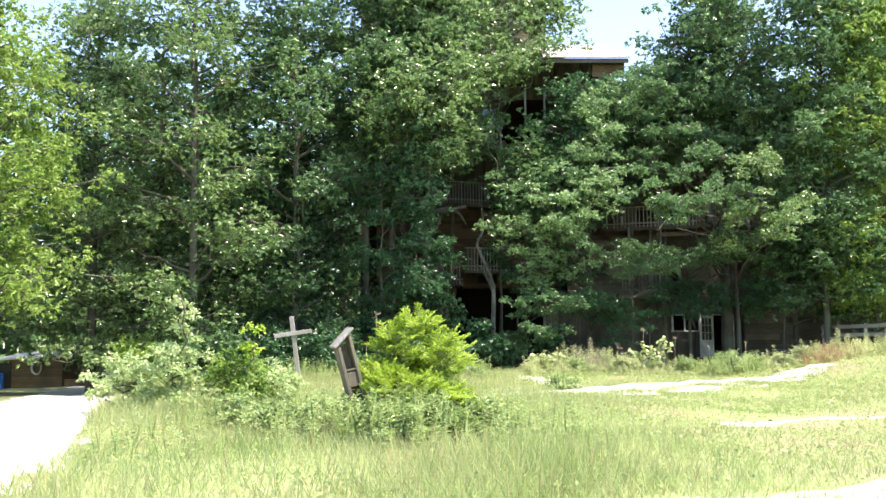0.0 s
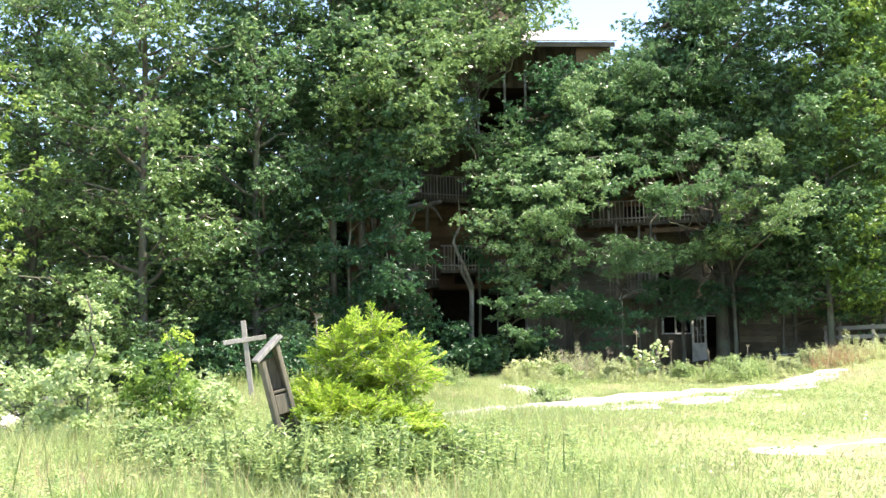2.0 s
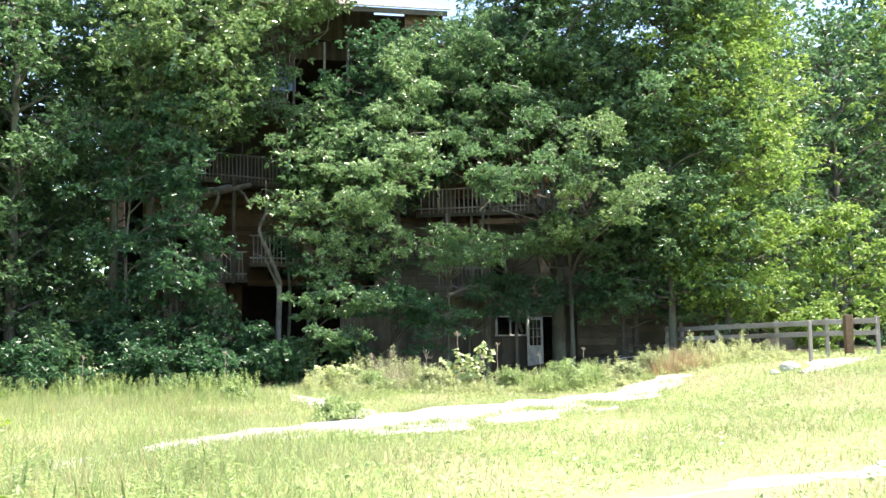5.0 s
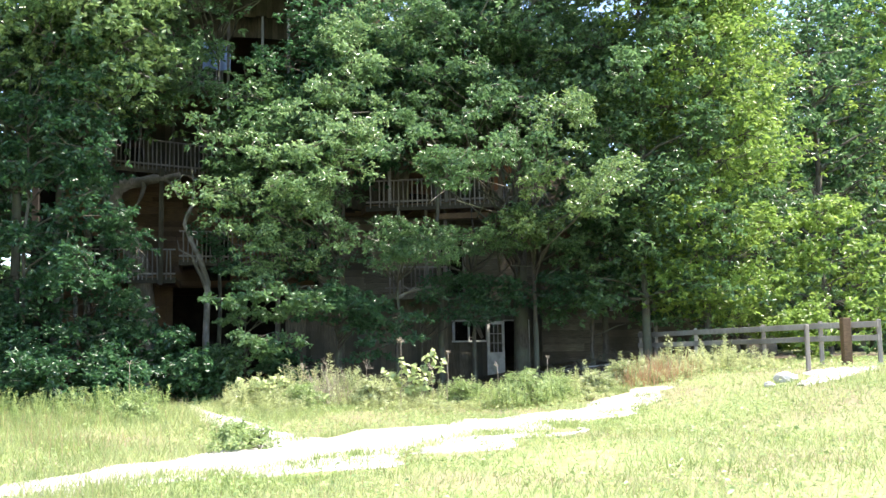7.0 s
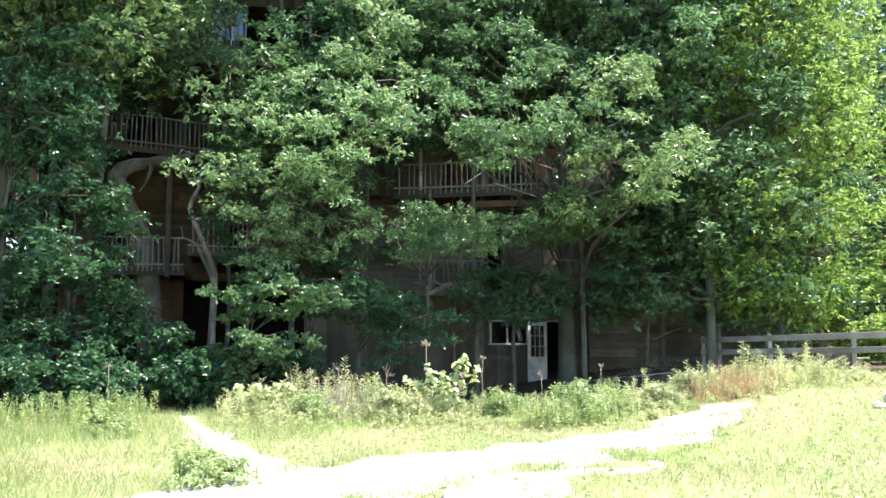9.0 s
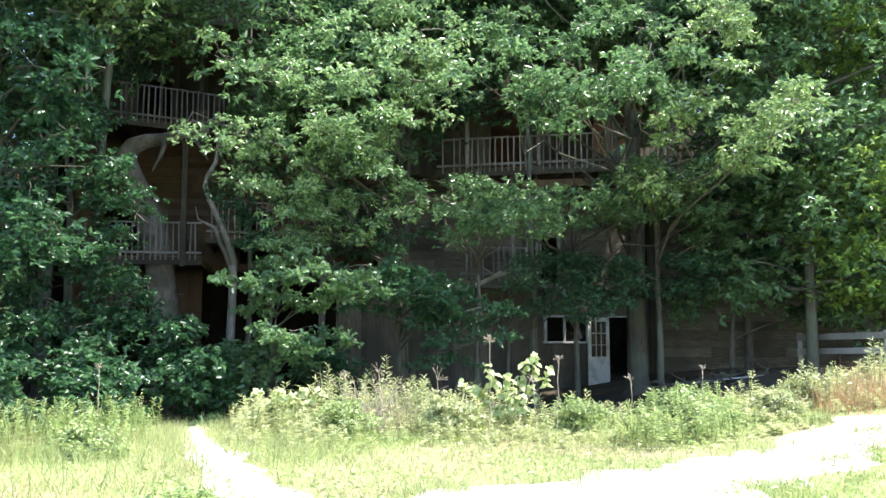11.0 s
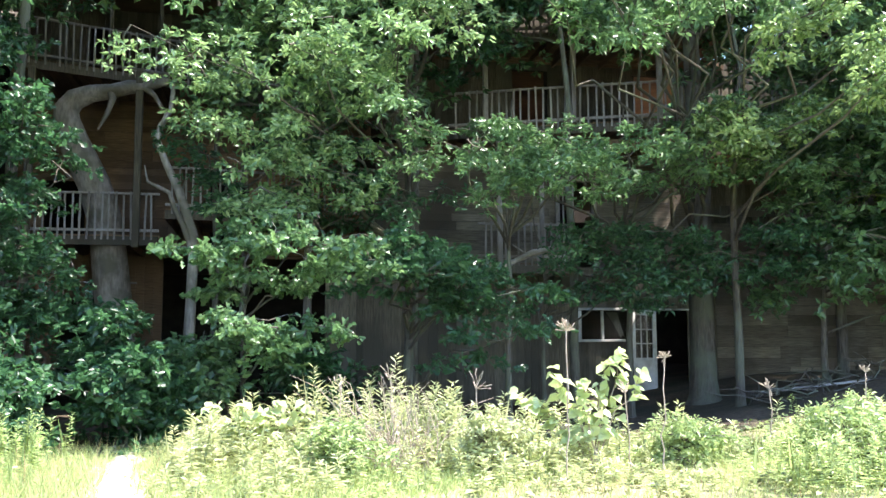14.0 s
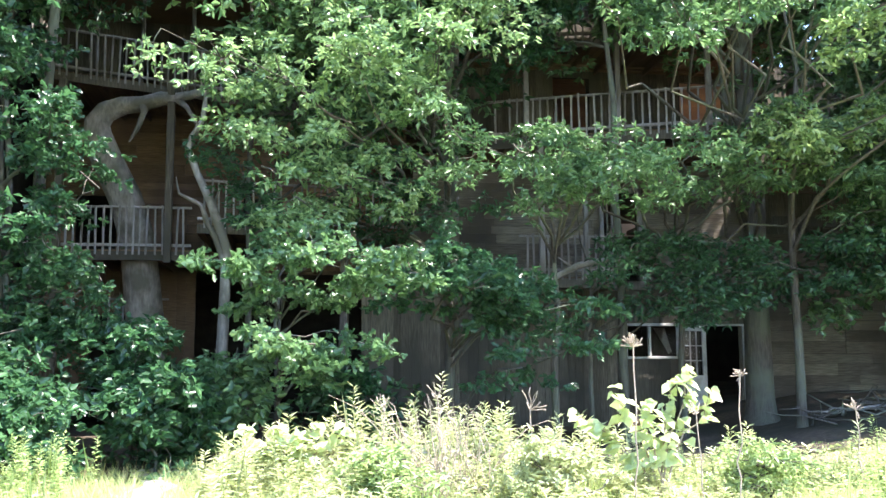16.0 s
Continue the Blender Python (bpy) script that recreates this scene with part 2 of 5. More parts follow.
def leaves(name, base, way, normal, length, width, fold=0.25, lobed=False, broad=False):
    """A mesh of many leaves: each starts at base, points along way and faces normal."""
    n = len(base)
    way = unit(way)
    side = unit(np.cross(way, normal))
    up = np.cross(side, way)
    length, width = np.reshape(length, (-1, 1)), np.reshape(width, (-1, 1))
    tip = base + way * length - up * length * 0.12
    if lobed:
        mid1, mid2 = base + way * length * 0.35, base + way * length * 0.68
        rows = [base,
                mid1 + side * width * 0.38 + up * width * fold, mid1 + way * length * 0.13 + side * width * 0.16,
                mid2 + side * width * 0.5 + up * width * fold * 0.6, tip,
                mid2 - side * width * 0.5 + up * width * fold * 0.6, mid1 + way * length * 0.13 - side * width * 0.16,
                mid1 - side * width * 0.38 + up * width * fold]
        tri = np.array([(0, 1, 2), (0, 2, 4), (2, 3, 4), (0, 4, 6), (4, 5, 6), (0, 6, 7)])
    elif broad:
        a, c = base + way * length * 0.18, base + way * length * 0.55
        rows = [base, a + side * width * 0.42 + up * width * fold, c + side * width * 0.46 + up * width * fold, tip, c - side * width * 0.46 + up * width * fold, a - side * width * 0.42 + up * width * fold]
        tri = np.array([(0, 1, 2), (0, 2, 3), (0, 3, 4), (0, 4, 5)])
    else:
        mid = base + way * length * 0.45
        rows = [base, mid + side * width * 0.5 + up * width * fold, tip, mid - side * width * 0.5 + up * width * fold]
        tri = np.array([(0, 1, 2), (0, 2, 3)])
    k = len(rows)
    verts = np.stack(rows, 1).reshape(-1, 3)
    faces = (np.arange(n)[:, None, None] * k + tri[None]).reshape(-1, 3)
    return mesh_np(name, verts, faces)


def spray(rng, centres, radius, count, flat=0.35, droop=0.35, bunch=6):
    """Leaf places in loose bunches round twig ends: base, way and normal arrays."""
    centres = np.asarray(centres, float)
    radius = np.broadcast_to(np.asarray(radius, float), len(centres))
    nb = max(1, count // bunch)
    c = np.repeat(centres, nb, 0)
    r = np.repeat(radius, nb)[:, None]
    off = rng.normal(0, 1, c.shape)
    off = unit(off) * (0.15 + 1.05 * rng.random((len(c), 1)) ** 0.6)
    rho = np.linalg.norm(off[:, :2], axis=1, keepdims=True)
    p = c + off * r * np.array([1, 1, flat])
    p[:, 2:] -= droop * r * rho ** 2
    out = off * np.array([1, 1, 0.3]) + rng.normal(0, 0.3, off.shape)
    p, out = np.repeat(p, bunch, 0), np.repeat(out, bunch, 0)
    way = unit(unit(out) * 0.6 + rng.normal(0, 0.75, out.shape) * np.array([1, 1, 0.55]) + np.array([0, 0, -0.18]))
    p = p + rng.normal(0, 0.02, p.shape)
    normal = unit(rng.normal(0, 1.05, p.shape) + np.array([0.15, -0.2, 0.9]))
    return p, way, normal


def ease(u):
    u = np.clip(u, 0, 1)
    return u * u * (3 - 2 * u)


def ground_z(x, y):
    """Height of the ground."""
    x, y = np.asarray(x, float), np.asarray(y, float)
    z = -0.32 + 0.82 * ease((x - 12.2) / 7) * ease((y - 18) / 16)
    z = z - 0.032 * (np.clip(y, 18, 62) - 18) * ease((-x - 1) / 10)
    z = z + 0.1 * ease((y - 33) / 4) * ease((x - 5) / 3) * ease((19 - x) / 4) * ease((46 - y) / 6)
    z = z + 0.05 * np.sin(x * 0.7 + 1) * np.sin(y * 0.45) + 0.02 * np.sin(x * 2.1 + y * 1.3)
    return z


def gz(x, y):
    return float(ground_z(x, y))


# ---- ground ----
def sheet(xs, ys, lift=0.0):
    gx, gy = np.meshgrid(xs, ys)
    v = np.stack([gx.ravel(), gy.ravel(), ground_z(gx, gy).ravel() + lift], 1)
    w = len(xs)
    i = (np.arange(len(ys) - 1)[:, None] * w + np.arange(w - 1)[None]).ravel()
    return v, np.stack([i, i + 1, i + w + 1, i + w], 1)


xs = np.concatenate([[-900, -300, -120, -60], np.arange(-40, 45.1, 0.5), [60, 120, 300, 900]])
ys = np.concatenate([[-900, -300, -100, -40, -15], np.arange(-5, 75.1, 0.5), [90, 140, 300, 900]])
v, f = sheet(xs, ys)
ground = part("ground", mesh_np("ground", v, f), SOIL, smooth=True)
tagged(ground, "sunlit meadow ground with short dry grass", "ground", kind="structure")


def strip(name, line, widths, lift, material, label, seed, wobble=0.25):
    """A ragged-edged path laid along a line of places on the ground."""
    rng = np.random.default_rng(seed)
    pts = []
    for (a, b), (wa, wb) in zip(zip(line, line[1:]), zip(widths, widths[1:])):
        n = max(2, int(math.dist(a, b) / 0.25))
        for i in range(n):
            u = i / n
            pts.append((a[0] + (b[0] - a[0]) * u, a[1] + (b[1] - a[1]) * u, wa + (wb - wa) * u))
    pts.append((*line[-1], widths[-1]))
    verts, faces = [], []
    cross = 9
    for i, (x, y, w) in enumerate(pts):
        p, q = pts[max(0, i - 2)], pts[min(len(pts) - 1, i + 2)]
        d = Vector((q[0] - p[0], q[1] - p[1])).normalized()
        l, r = (w / 2 + wobble * noise.noise(Vector((i * 0.22, seed, k))) * 1.5 + rng.normal(0, 0.05) for k in (0.0, 9.0))
        for k in range(cross):
            s = -l + (l + r) * k / (cross - 1)
            px, py = x - d.y * s, y + d.x * s
            verts.append((px, py, gz(px, py) + lift * (0.15 if k in (0, cross - 1) else 1)))
    for i in range(len(pts) - 1):
        for k in range(cross - 1):
            a = i * cross + k
            faces.append((a, a + 1, a + cross + 1, a + cross))
    ob = part(name, mesh_np(name, verts, faces), material, smooth=True)
    return tagged(ob, label, "path", kind="structure")


PATHLINE = [(1.2, 25.0), (2.4, 26.2), (4.2, 28.2), (6.8, 30.6), (9.5, 32.4), (12.4, 34.3), (15, 36.6)]
strip("gravel_path", PATHLINE, [0.2, 0.8, 2.0, 3.0, 2.6, 1.5, 1.2], 0.03, GRAVEL, "pale sunlit gravel footpath across the meadow", 3, 0.55)
strip("gravel_path", [(6.4, 31.0), (5.9, 33.6), (5.35, 36), (4.95, 38), (4.5, 41.5), (4.3, 46)], [1.6, 0.9, 0.75, 0.55, 0.45, 0.45], 0.034, GRAVEL, "pale trodden side path into the trees", 5, 0.3)
strip("bare_patch", [(16.5, 33.0), (17.6, 33.5), (19.0, 34.6), (20.6, 35.6)], [0.3, 0.9, 1.3, 0.5], 0.03, GRAVEL, "pale sand patch at the foot of the fence", 15, 0.4)
strip("gravel_road", [(-4.5, -8), (-3.6, 8), (-4.6, 16), (-7.2, 27), (-10.5, 40), (-14, 52), (-16, 62)], [5.5, 5.2, 4.6, 4.0, 3.8, 4, 4], 0.035, GRAVEL, "pale sunlit gravel road past the meadow", 8)
strip("bare_patch", [(2.6, 12.2), (5.2, 14.0), (9.5, 15.6), (13, 16)], [0.2, 0.6, 0.8, 0.4], 0.008, GRAVEL, "pale worn gravel patch in the grass", 12, 0.5)
strip("bare_patch", [(6.5, 20.5), (9.6, 22), (12.6, 22.8)], [0.2, 0.5, 0.3], 0.008, GRAVEL, "pale worn gravel patch in the grass", 13, 0.4)
strip("bare_patch", [(5.4, 27.4), (8.6, 29.7), (11.2, 31.3)], [0.2, 1.0, 0.3], 0.026, GRAVEL, "pale worn gravel patch in the grass", 14, 0.7)
v, f = sheet(np.arange(-12, 30.1, 0.6), np.arange(41.5, 60.1, 0.6), 0.03)
part("leaf_litter", mesh_np("leaf_litter", v, f), LITTER, smooth=True)
tagged(bpy.data.objects["leaf_litter"], "brown leaf litter on shaded ground under the trees", "ground", kind="structure")

# ---- trees ----
def tree(place, height, trunk_r, limbs, leaf_mat, seed, label, bark=None, leaf=(0.17, 0.075), clumps=5, per=90, radius=0.7, lean=(0, 0), lobed=False, category="tree", group="", crown_from=0.45, name="tree", flat=0.35):
    """A tapered trunk, limbs to given ends (relative to the foot) and a crown of loose leaf bunches along them."""
    rng = np.random.default_rng(seed)
    bark = bark or BARK
    ob = thing(name, (place[0], place[1], gz(*place) - 0.05), label, category, group)
    n = 8
    line = []
    for i in range(n + 1):
        u = i / n
        line.append((lean[0] * u * u + rng.normal(0, 0.05) * u * 2, lean[1] * u * u + rng.normal(0, 0.05) * u * 2, height * u))
    rad = [max(0.015, trunk_r * (1.35 if i == 0 else 1) * (1 - 0.86 * i / n)) for i in range(n + 1)]
    low = [tuple(np.array(line[0]) * (1 - u) + np.array(line[1]) * u) for u in (0.1, 0.25)]   # flared foot
    part("trunk", stem_mesh("trunk", [([line[0], *low, *line[1:]], [rad[0] * 1.25, trunk_r * 1.2, trunk_r * 1.04, *rad[1:]], 9)]), bark, ob, smooth=True)
    centres, radii = [], []
    for ex, ey, ez in limbs:
        foot = min(max(0.12, (ez - 0.35 * math.hypot(ex, ey)) / height), 0.92)
        i = foot * n
        a = np.array(line[int(i)]) * (1 - i % 1) + np.array(line[min(n, int(i) + 1)]) * (i % 1)
        b = np.array((ex, ey, ez))
        way = bent(a, b, rng, 0.05, 6, 0.06)
        r0 = max(0.012, min(trunk_r * 0.42, 0.018 * np.linalg.norm(b - a) + 0.012))
        stems = [(way, [r0 * (1 - 0.85 * k / 6) for k in range(7)], 5)]
        for k in range(clumps):
            u = crown_from + (1 - crown_from) * (k + rng.random()) / clumps
            p = np.array(way[min(6, int(round(u * 6)))])
            c = p + rng.normal(0, 1, 3) * radius * np.array([0.8, 0.8, 0.45])
            stems.append((bent(p, c, rng, 0.08, 3), [r0 * 0.3 + 0.004, r0 * 0.2 + 0.004, 0.005, 0.003], 4))
            centres.append(c)
            radii.append(radius * rng.uniform(0.6, 1.15))
        part("limb", stem_mesh("limb", stems), bark, ob, smooth=True)
    p, way, nor = spray(rng, centres, radii, per, flat, 0.35 if flat < 0.5 else 0.12)
    size = rng.uniform(0.7, 1.2, len(p))
    part("crown", leaves("crown", p, way, nor, leaf[0] * size, leaf[1] * size, lobed=lobed), leaf_mat, ob)
    return ob


def crown_limbs(rng, height, low, spread, count):
    """Ends of limbs all round a full crown."""
    ends = []
    for i in range(count):
        u = (i + rng.random()) / count
        z = low + (height - low) * u
        shape = math.sin(math.pi * min(1, 0.25 + 0.72 * u)) ** 0.7
        a = i * 2.4 + rng.normal(0, 0.3)
        r = spread * shape * rng.uniform(0.65, 1.1)
        ends.append((r * math.cos(a), r * math.sin(a), z + rng.normal(0, 0.3)))
    return ends


# far woods: a few full trees, repeated
BASES = []
for i, (h, low, spread, m) in enumerate(((15, 2.0, 3.8, LEAF), (18, 3.0, 4.2, LEAF_SUNLIT), (13, 1.2, 3.2, LEAF_SHADED), (19, 6.0, 4.4, LEAF))):
    rng = np.random.default_rng(40 + i)
    BASES.append(((h, m), crown_limbs(rng, h, low, spread, 46)))
WOODS = [  # x, y, kind, turn, scale
    (-30, 62, 1, 20, 1.1), (-25, 70, 0, 80, 1.2), (-20, 74, 3, 140, 1.1), (-27, 48, 1, 200, 1.0), (-22, 40, 1, 10, 0.95), (-18, 45, 0, 310, 1.0), (-14.5, 66, 2, 60, 1.2), (-10, 60, 0, 110, 1.15),
    (-8, 52, 2, 170, 1.1), (-5, 57, 3, 250, 1.05), (-12.5, 53, 0, 25, 1.1), (-3, 64, 0, 75, 1.2), (-34, 42, 0, 130, 1.0), (-4.5, 47.5, 2, 190, 1.15), (-9.5, 46.5, 0, 240, 1.1), (26, 54, 3, 15, 1.0),
    (31, 58, 3, 95, 1.05), (35, 52, 1, 155, 1.0), (38, 64, 0, 215, 1.2), (44, 56, 3, 275, 1.1), (28, 70, 2, 335, 1.3), (34, 75, 0, 35, 1.2), (47, 70, 1, 70, 1.2), (20, 66, 0, 105, 1.25), (9, 68, 3, 165, 1.15),
    (24, 47.5, 1, 205, 0.8), (41, 47, 2, 260, 1.1), (-38, 58, 2, 290, 1.2), (-16, 84, 1, 300, 1.3), (0, 80, 2, 5, 1.3), (16, 82, 1, 45, 1.2), (54, 60, 0, 90, 1.2), (-46, 66, 0, 120, 1.3), (50, 46, 1, 200, 1.0), (33, 66, 1, 33, 1.2), (40, 74, 0, 80, 1.3), (30, 51, 0, 120, 1.05), (36, 57, 2, 10, 1.35), (29.5, 61, 1, 260, 1.15), (41, 60, 0, 190, 1.25), (-21, 52, 0, 44, 1.2), (-15.5, 58, 3, 210, 1.0),
]
# the woods beyond, too many to count
rng = np.random.default_rng(77)
centres, radii, stems = [], [], []
for i in range(120):
    x = rng.uniform(-95, 100)
    y = 66 + 42 * rng.random() + 0.1 * abs(x)
    if -3 < x < 24 and y < 74:
        continue
    h = rng.uniform(13, 20)
    g = gz(x, y)
    stems.append((bent((x, y, g), (x + rng.normal(0, 0.5), y, g + h), rng, 0.01, 4), [0.25, 0.2, 0.15, 0.1, 0.04], 6))
    for k in range(46):
        u = rng.random()
        r = 4.0 * math.sin(math.pi * min(1, 0.2 + 0.75 * u)) * math.sqrt(rng.random())
        a = rng.random() * 6.28
        centres.append((x + r * math.cos(a), y + r * math.sin(a), g + 0.8 + (h - 0.5) * u))
        radii.append(1.5)
for k in range(500):
    x = rng.uniform(-70, 75)
    y = 62 + 0.12 * abs(x) + rng.uniform(0, 10)
    if -3 < x < 28:
        y += 6
    centres.append((x, y, gz(x, y) + rng.uniform(0.3, 4.5)))
    radii.append(1.5)
pp, way, nor = spray(rng, centres, radii, 36, 0.7)
size = rng.uniform(0.7, 1.3, len(pp))
tagged(part("far_woods", leaves("far_woods", pp, way, nor, 0.7 * size, 0.4 * size), LEAF), "far broadleaf woods in full summer leaf", "woods", kind="stuff")
tagged(part("far_trunks", stem_mesh("far_trunks", stems), BARK), "grey trunks of the far woods", "woods", kind="stuff")
made = {}
for x, y, k, turn, s in WOODS:
    (h, m), limbs = BASES[k]
    if k not in made:
        made[k] = tree((x, y), h, 0.2 + 0.01 * k, limbs, m, 60 + k, "tall broadleaf tree in the woods", leaf=(0.26, 0.13), clumps=5, per=36, radius=0.85, group="trees of the woods", crown_from=0.35)
        made[k].matrix_basis = pose(x, y, gz(x, y) - 0.05, 0, 0, turn) @ Matrix.Diagonal((s, s, s, 1))
    else:
        copy_thing(made[k], pose(x, y, gz(x, y) - 0.05, 0, 0, turn)).scale = (s, s, s)

# trees before the house
def standing(foot, height, trunk_r, ends, m, seed, label, **more):
    """A tree whose limbs end at given places of the world."""
    g = gz(*foot)
    return tree(foot, height, trunk_r, [(x - foot[0], y - foot[1], z - g) for x, y, z in ends], m, seed, label, group="trees before the house", **more)


# lighter and darker leaf copies put each crown's sun or shade into colour
FRONT = [  # foot, height, trunk, low, spread, limbs, leaf, seed, lean
    ((15.2, 46.6), 18.0, 0.26, 8.6, 3.9, 54, LEAF, 22, (-0.6, 0)),
    ((9.05, 46.2), 12.5, 0.12, 8.0, 2.3, 28, LEAF_SHADED, 23, (0.1, -0.4)),
    ((18.3, 43.6), 17.0, 0.13, 1.7, 2.8, 58, LEAF, 25, (0.2, 0)),
    ((20.3, 43.4), 16.0, 0.13, 1.5, 2.5, 60, LEAF_SUNLIT, 30, (0.1, 0)),
    ((23.6, 47.5), 17.5, 0.2, 1.6, 3.0, 46, LEAF, 32, (0.2, 0)),
    ((1.9, 45.2), 17.5, 0.13, 9.6, 3.4, 44, LEAF, 31, (0.9, -0.2)),
    ((-0.6, 46.2), 18.0, 0.17, 6.5, 3.0, 40, LEAF, 26, (0.2, -0.2)),
    ((-3.4, 44.6), 18.5, 0.2, 1.0, 3.5, 58, LEAF, 27, (0.1, 0)),
    ((-7.2, 43.0), 19.0, 0.2, 1.0, 4.0, 62, LEAF_LIT, 28, (-0.3, 0)),
    ((-11.5, 44.0), 16.6, 0.2, 1.2, 3.8, 54, LEAF_LIT, 29, (0, 0)),
    ((-13.2, 36.2), 13.5, 0.2, 3.4, 3.7, 60, LEAF_SUNLIT, 33, (0.3, 0)),
    ((-17.5, 42.0), 17.0, 0.2, 1.4, 3.6, 50, LEAF, 34, (0.2, 0)),
    ((15.3, 46.85), 15.0, 0.1, 8.8, 2.4, 34, LEAF, 35, (-3.0, -1.4)),
    ((7.0, 45.4), 9.6, 0.1, 6.0, 2.2, 26, LEAF, 36, (0.1, -0.3)),
    ((12.4, 46.5), 13.2, 0.1, 8.8, 2.5, 28, LEAF, 37, (-0.4, -0.3)),
    ((17.9, 45.9), 11.0, 0.11, 4.8, 2.2, 32, LEAF, 38, (-0.2, 0)),
    ((1.1, 46.8), 12.6, 0.08, 8.8, 1.9, 18, LEAF_SHADED, 39, (-0.6, -0.5)),
]
for foot, h, r, low, spread, count, m, seed, lean in FRONT:
    tree(foot, h, r, crown_limbs(np.random.default_rng(seed), h, low, spread, count), m, seed, "slender broadleaf tree in front of the tree house", clumps=8, per=100, radius=0.72, lean=lean, leaf=(0.18, 0.085), flat=0.62, group="trees before the house")
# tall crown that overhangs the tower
# the sunlit look of this crown is put into its leaf colour
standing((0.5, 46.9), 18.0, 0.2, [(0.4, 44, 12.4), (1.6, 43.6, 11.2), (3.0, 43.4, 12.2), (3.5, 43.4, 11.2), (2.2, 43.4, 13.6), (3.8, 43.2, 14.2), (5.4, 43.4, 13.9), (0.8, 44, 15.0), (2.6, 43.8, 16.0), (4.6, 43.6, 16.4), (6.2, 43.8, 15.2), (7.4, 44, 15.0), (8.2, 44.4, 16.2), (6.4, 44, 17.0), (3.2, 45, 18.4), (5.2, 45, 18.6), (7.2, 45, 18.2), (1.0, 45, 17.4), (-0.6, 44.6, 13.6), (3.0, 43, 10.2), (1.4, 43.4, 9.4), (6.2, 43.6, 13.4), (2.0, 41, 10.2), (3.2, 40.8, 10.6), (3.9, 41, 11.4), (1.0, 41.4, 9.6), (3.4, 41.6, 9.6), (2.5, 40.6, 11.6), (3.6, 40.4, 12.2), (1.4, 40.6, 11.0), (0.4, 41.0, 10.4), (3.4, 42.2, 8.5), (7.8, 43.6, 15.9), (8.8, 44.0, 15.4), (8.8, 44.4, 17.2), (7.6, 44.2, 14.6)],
         LEAF_LIT, 50, "tall oak whose sun-lightened crown overhangs the tower", clumps=8, per=120, radius=0.85, crown_from=0.5, leaf=(0.2, 0.1), flat=0.6)
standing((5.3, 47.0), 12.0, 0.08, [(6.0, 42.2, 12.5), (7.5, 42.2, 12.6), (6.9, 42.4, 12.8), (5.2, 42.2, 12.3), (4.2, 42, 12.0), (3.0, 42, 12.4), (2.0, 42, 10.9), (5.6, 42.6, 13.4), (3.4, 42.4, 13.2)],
         LEAF_LIT, 64, "sun-lightened oak crown that hangs over the upper porch", clumps=7, per=110, radius=0.6, crown_from=0.62, leaf=(0.17, 0.085), flat=0.5)
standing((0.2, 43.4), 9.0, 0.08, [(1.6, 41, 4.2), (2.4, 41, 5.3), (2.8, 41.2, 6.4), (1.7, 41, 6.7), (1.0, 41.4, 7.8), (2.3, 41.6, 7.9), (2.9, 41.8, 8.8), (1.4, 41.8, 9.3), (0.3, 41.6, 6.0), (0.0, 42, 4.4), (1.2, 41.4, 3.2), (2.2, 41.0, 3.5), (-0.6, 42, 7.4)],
         LEAF_SHADED, 65, "leafy tree standing forward of the tower", clumps=6, per=90, radius=0.55, crown_from=0.5, leaf=(0.16, 0.08), flat=0.45)
# young oak with layered sprays
standing((6.0, 43.2), 3.2, 0.045, [(5.3, 41.6, 2.5), (5.9, 41.4, 2.6), (6.5, 41.2, 2.75), (7.15, 41.2, 2.65), (7.7, 41.3, 2.5), (6.1, 41.2, 1.55), (6.5, 41.0, 1.42), (7.05, 41.1, 1.45), (5.7, 42.0, 2.3), (6.9, 42.0, 2.1)],
         LEAF, 51, "young oak with broad sunlit leaf sprays", lobed=True, leaf=(0.145, 0.09), clumps=4, per=84, radius=0.36, crown_from=0.7, flat=0.22)
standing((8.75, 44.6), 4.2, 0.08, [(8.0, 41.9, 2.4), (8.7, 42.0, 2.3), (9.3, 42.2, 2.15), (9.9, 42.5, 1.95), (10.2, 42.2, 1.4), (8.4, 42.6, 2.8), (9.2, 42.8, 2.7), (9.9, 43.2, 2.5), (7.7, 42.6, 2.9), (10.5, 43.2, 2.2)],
         LEAF_SHADED, 66, "shaded young oak with flat leaf layers", lobed=True, leaf=(0.14, 0.08), clumps=5, per=90, radius=0.42, crown_from=0.62, flat=0.22)
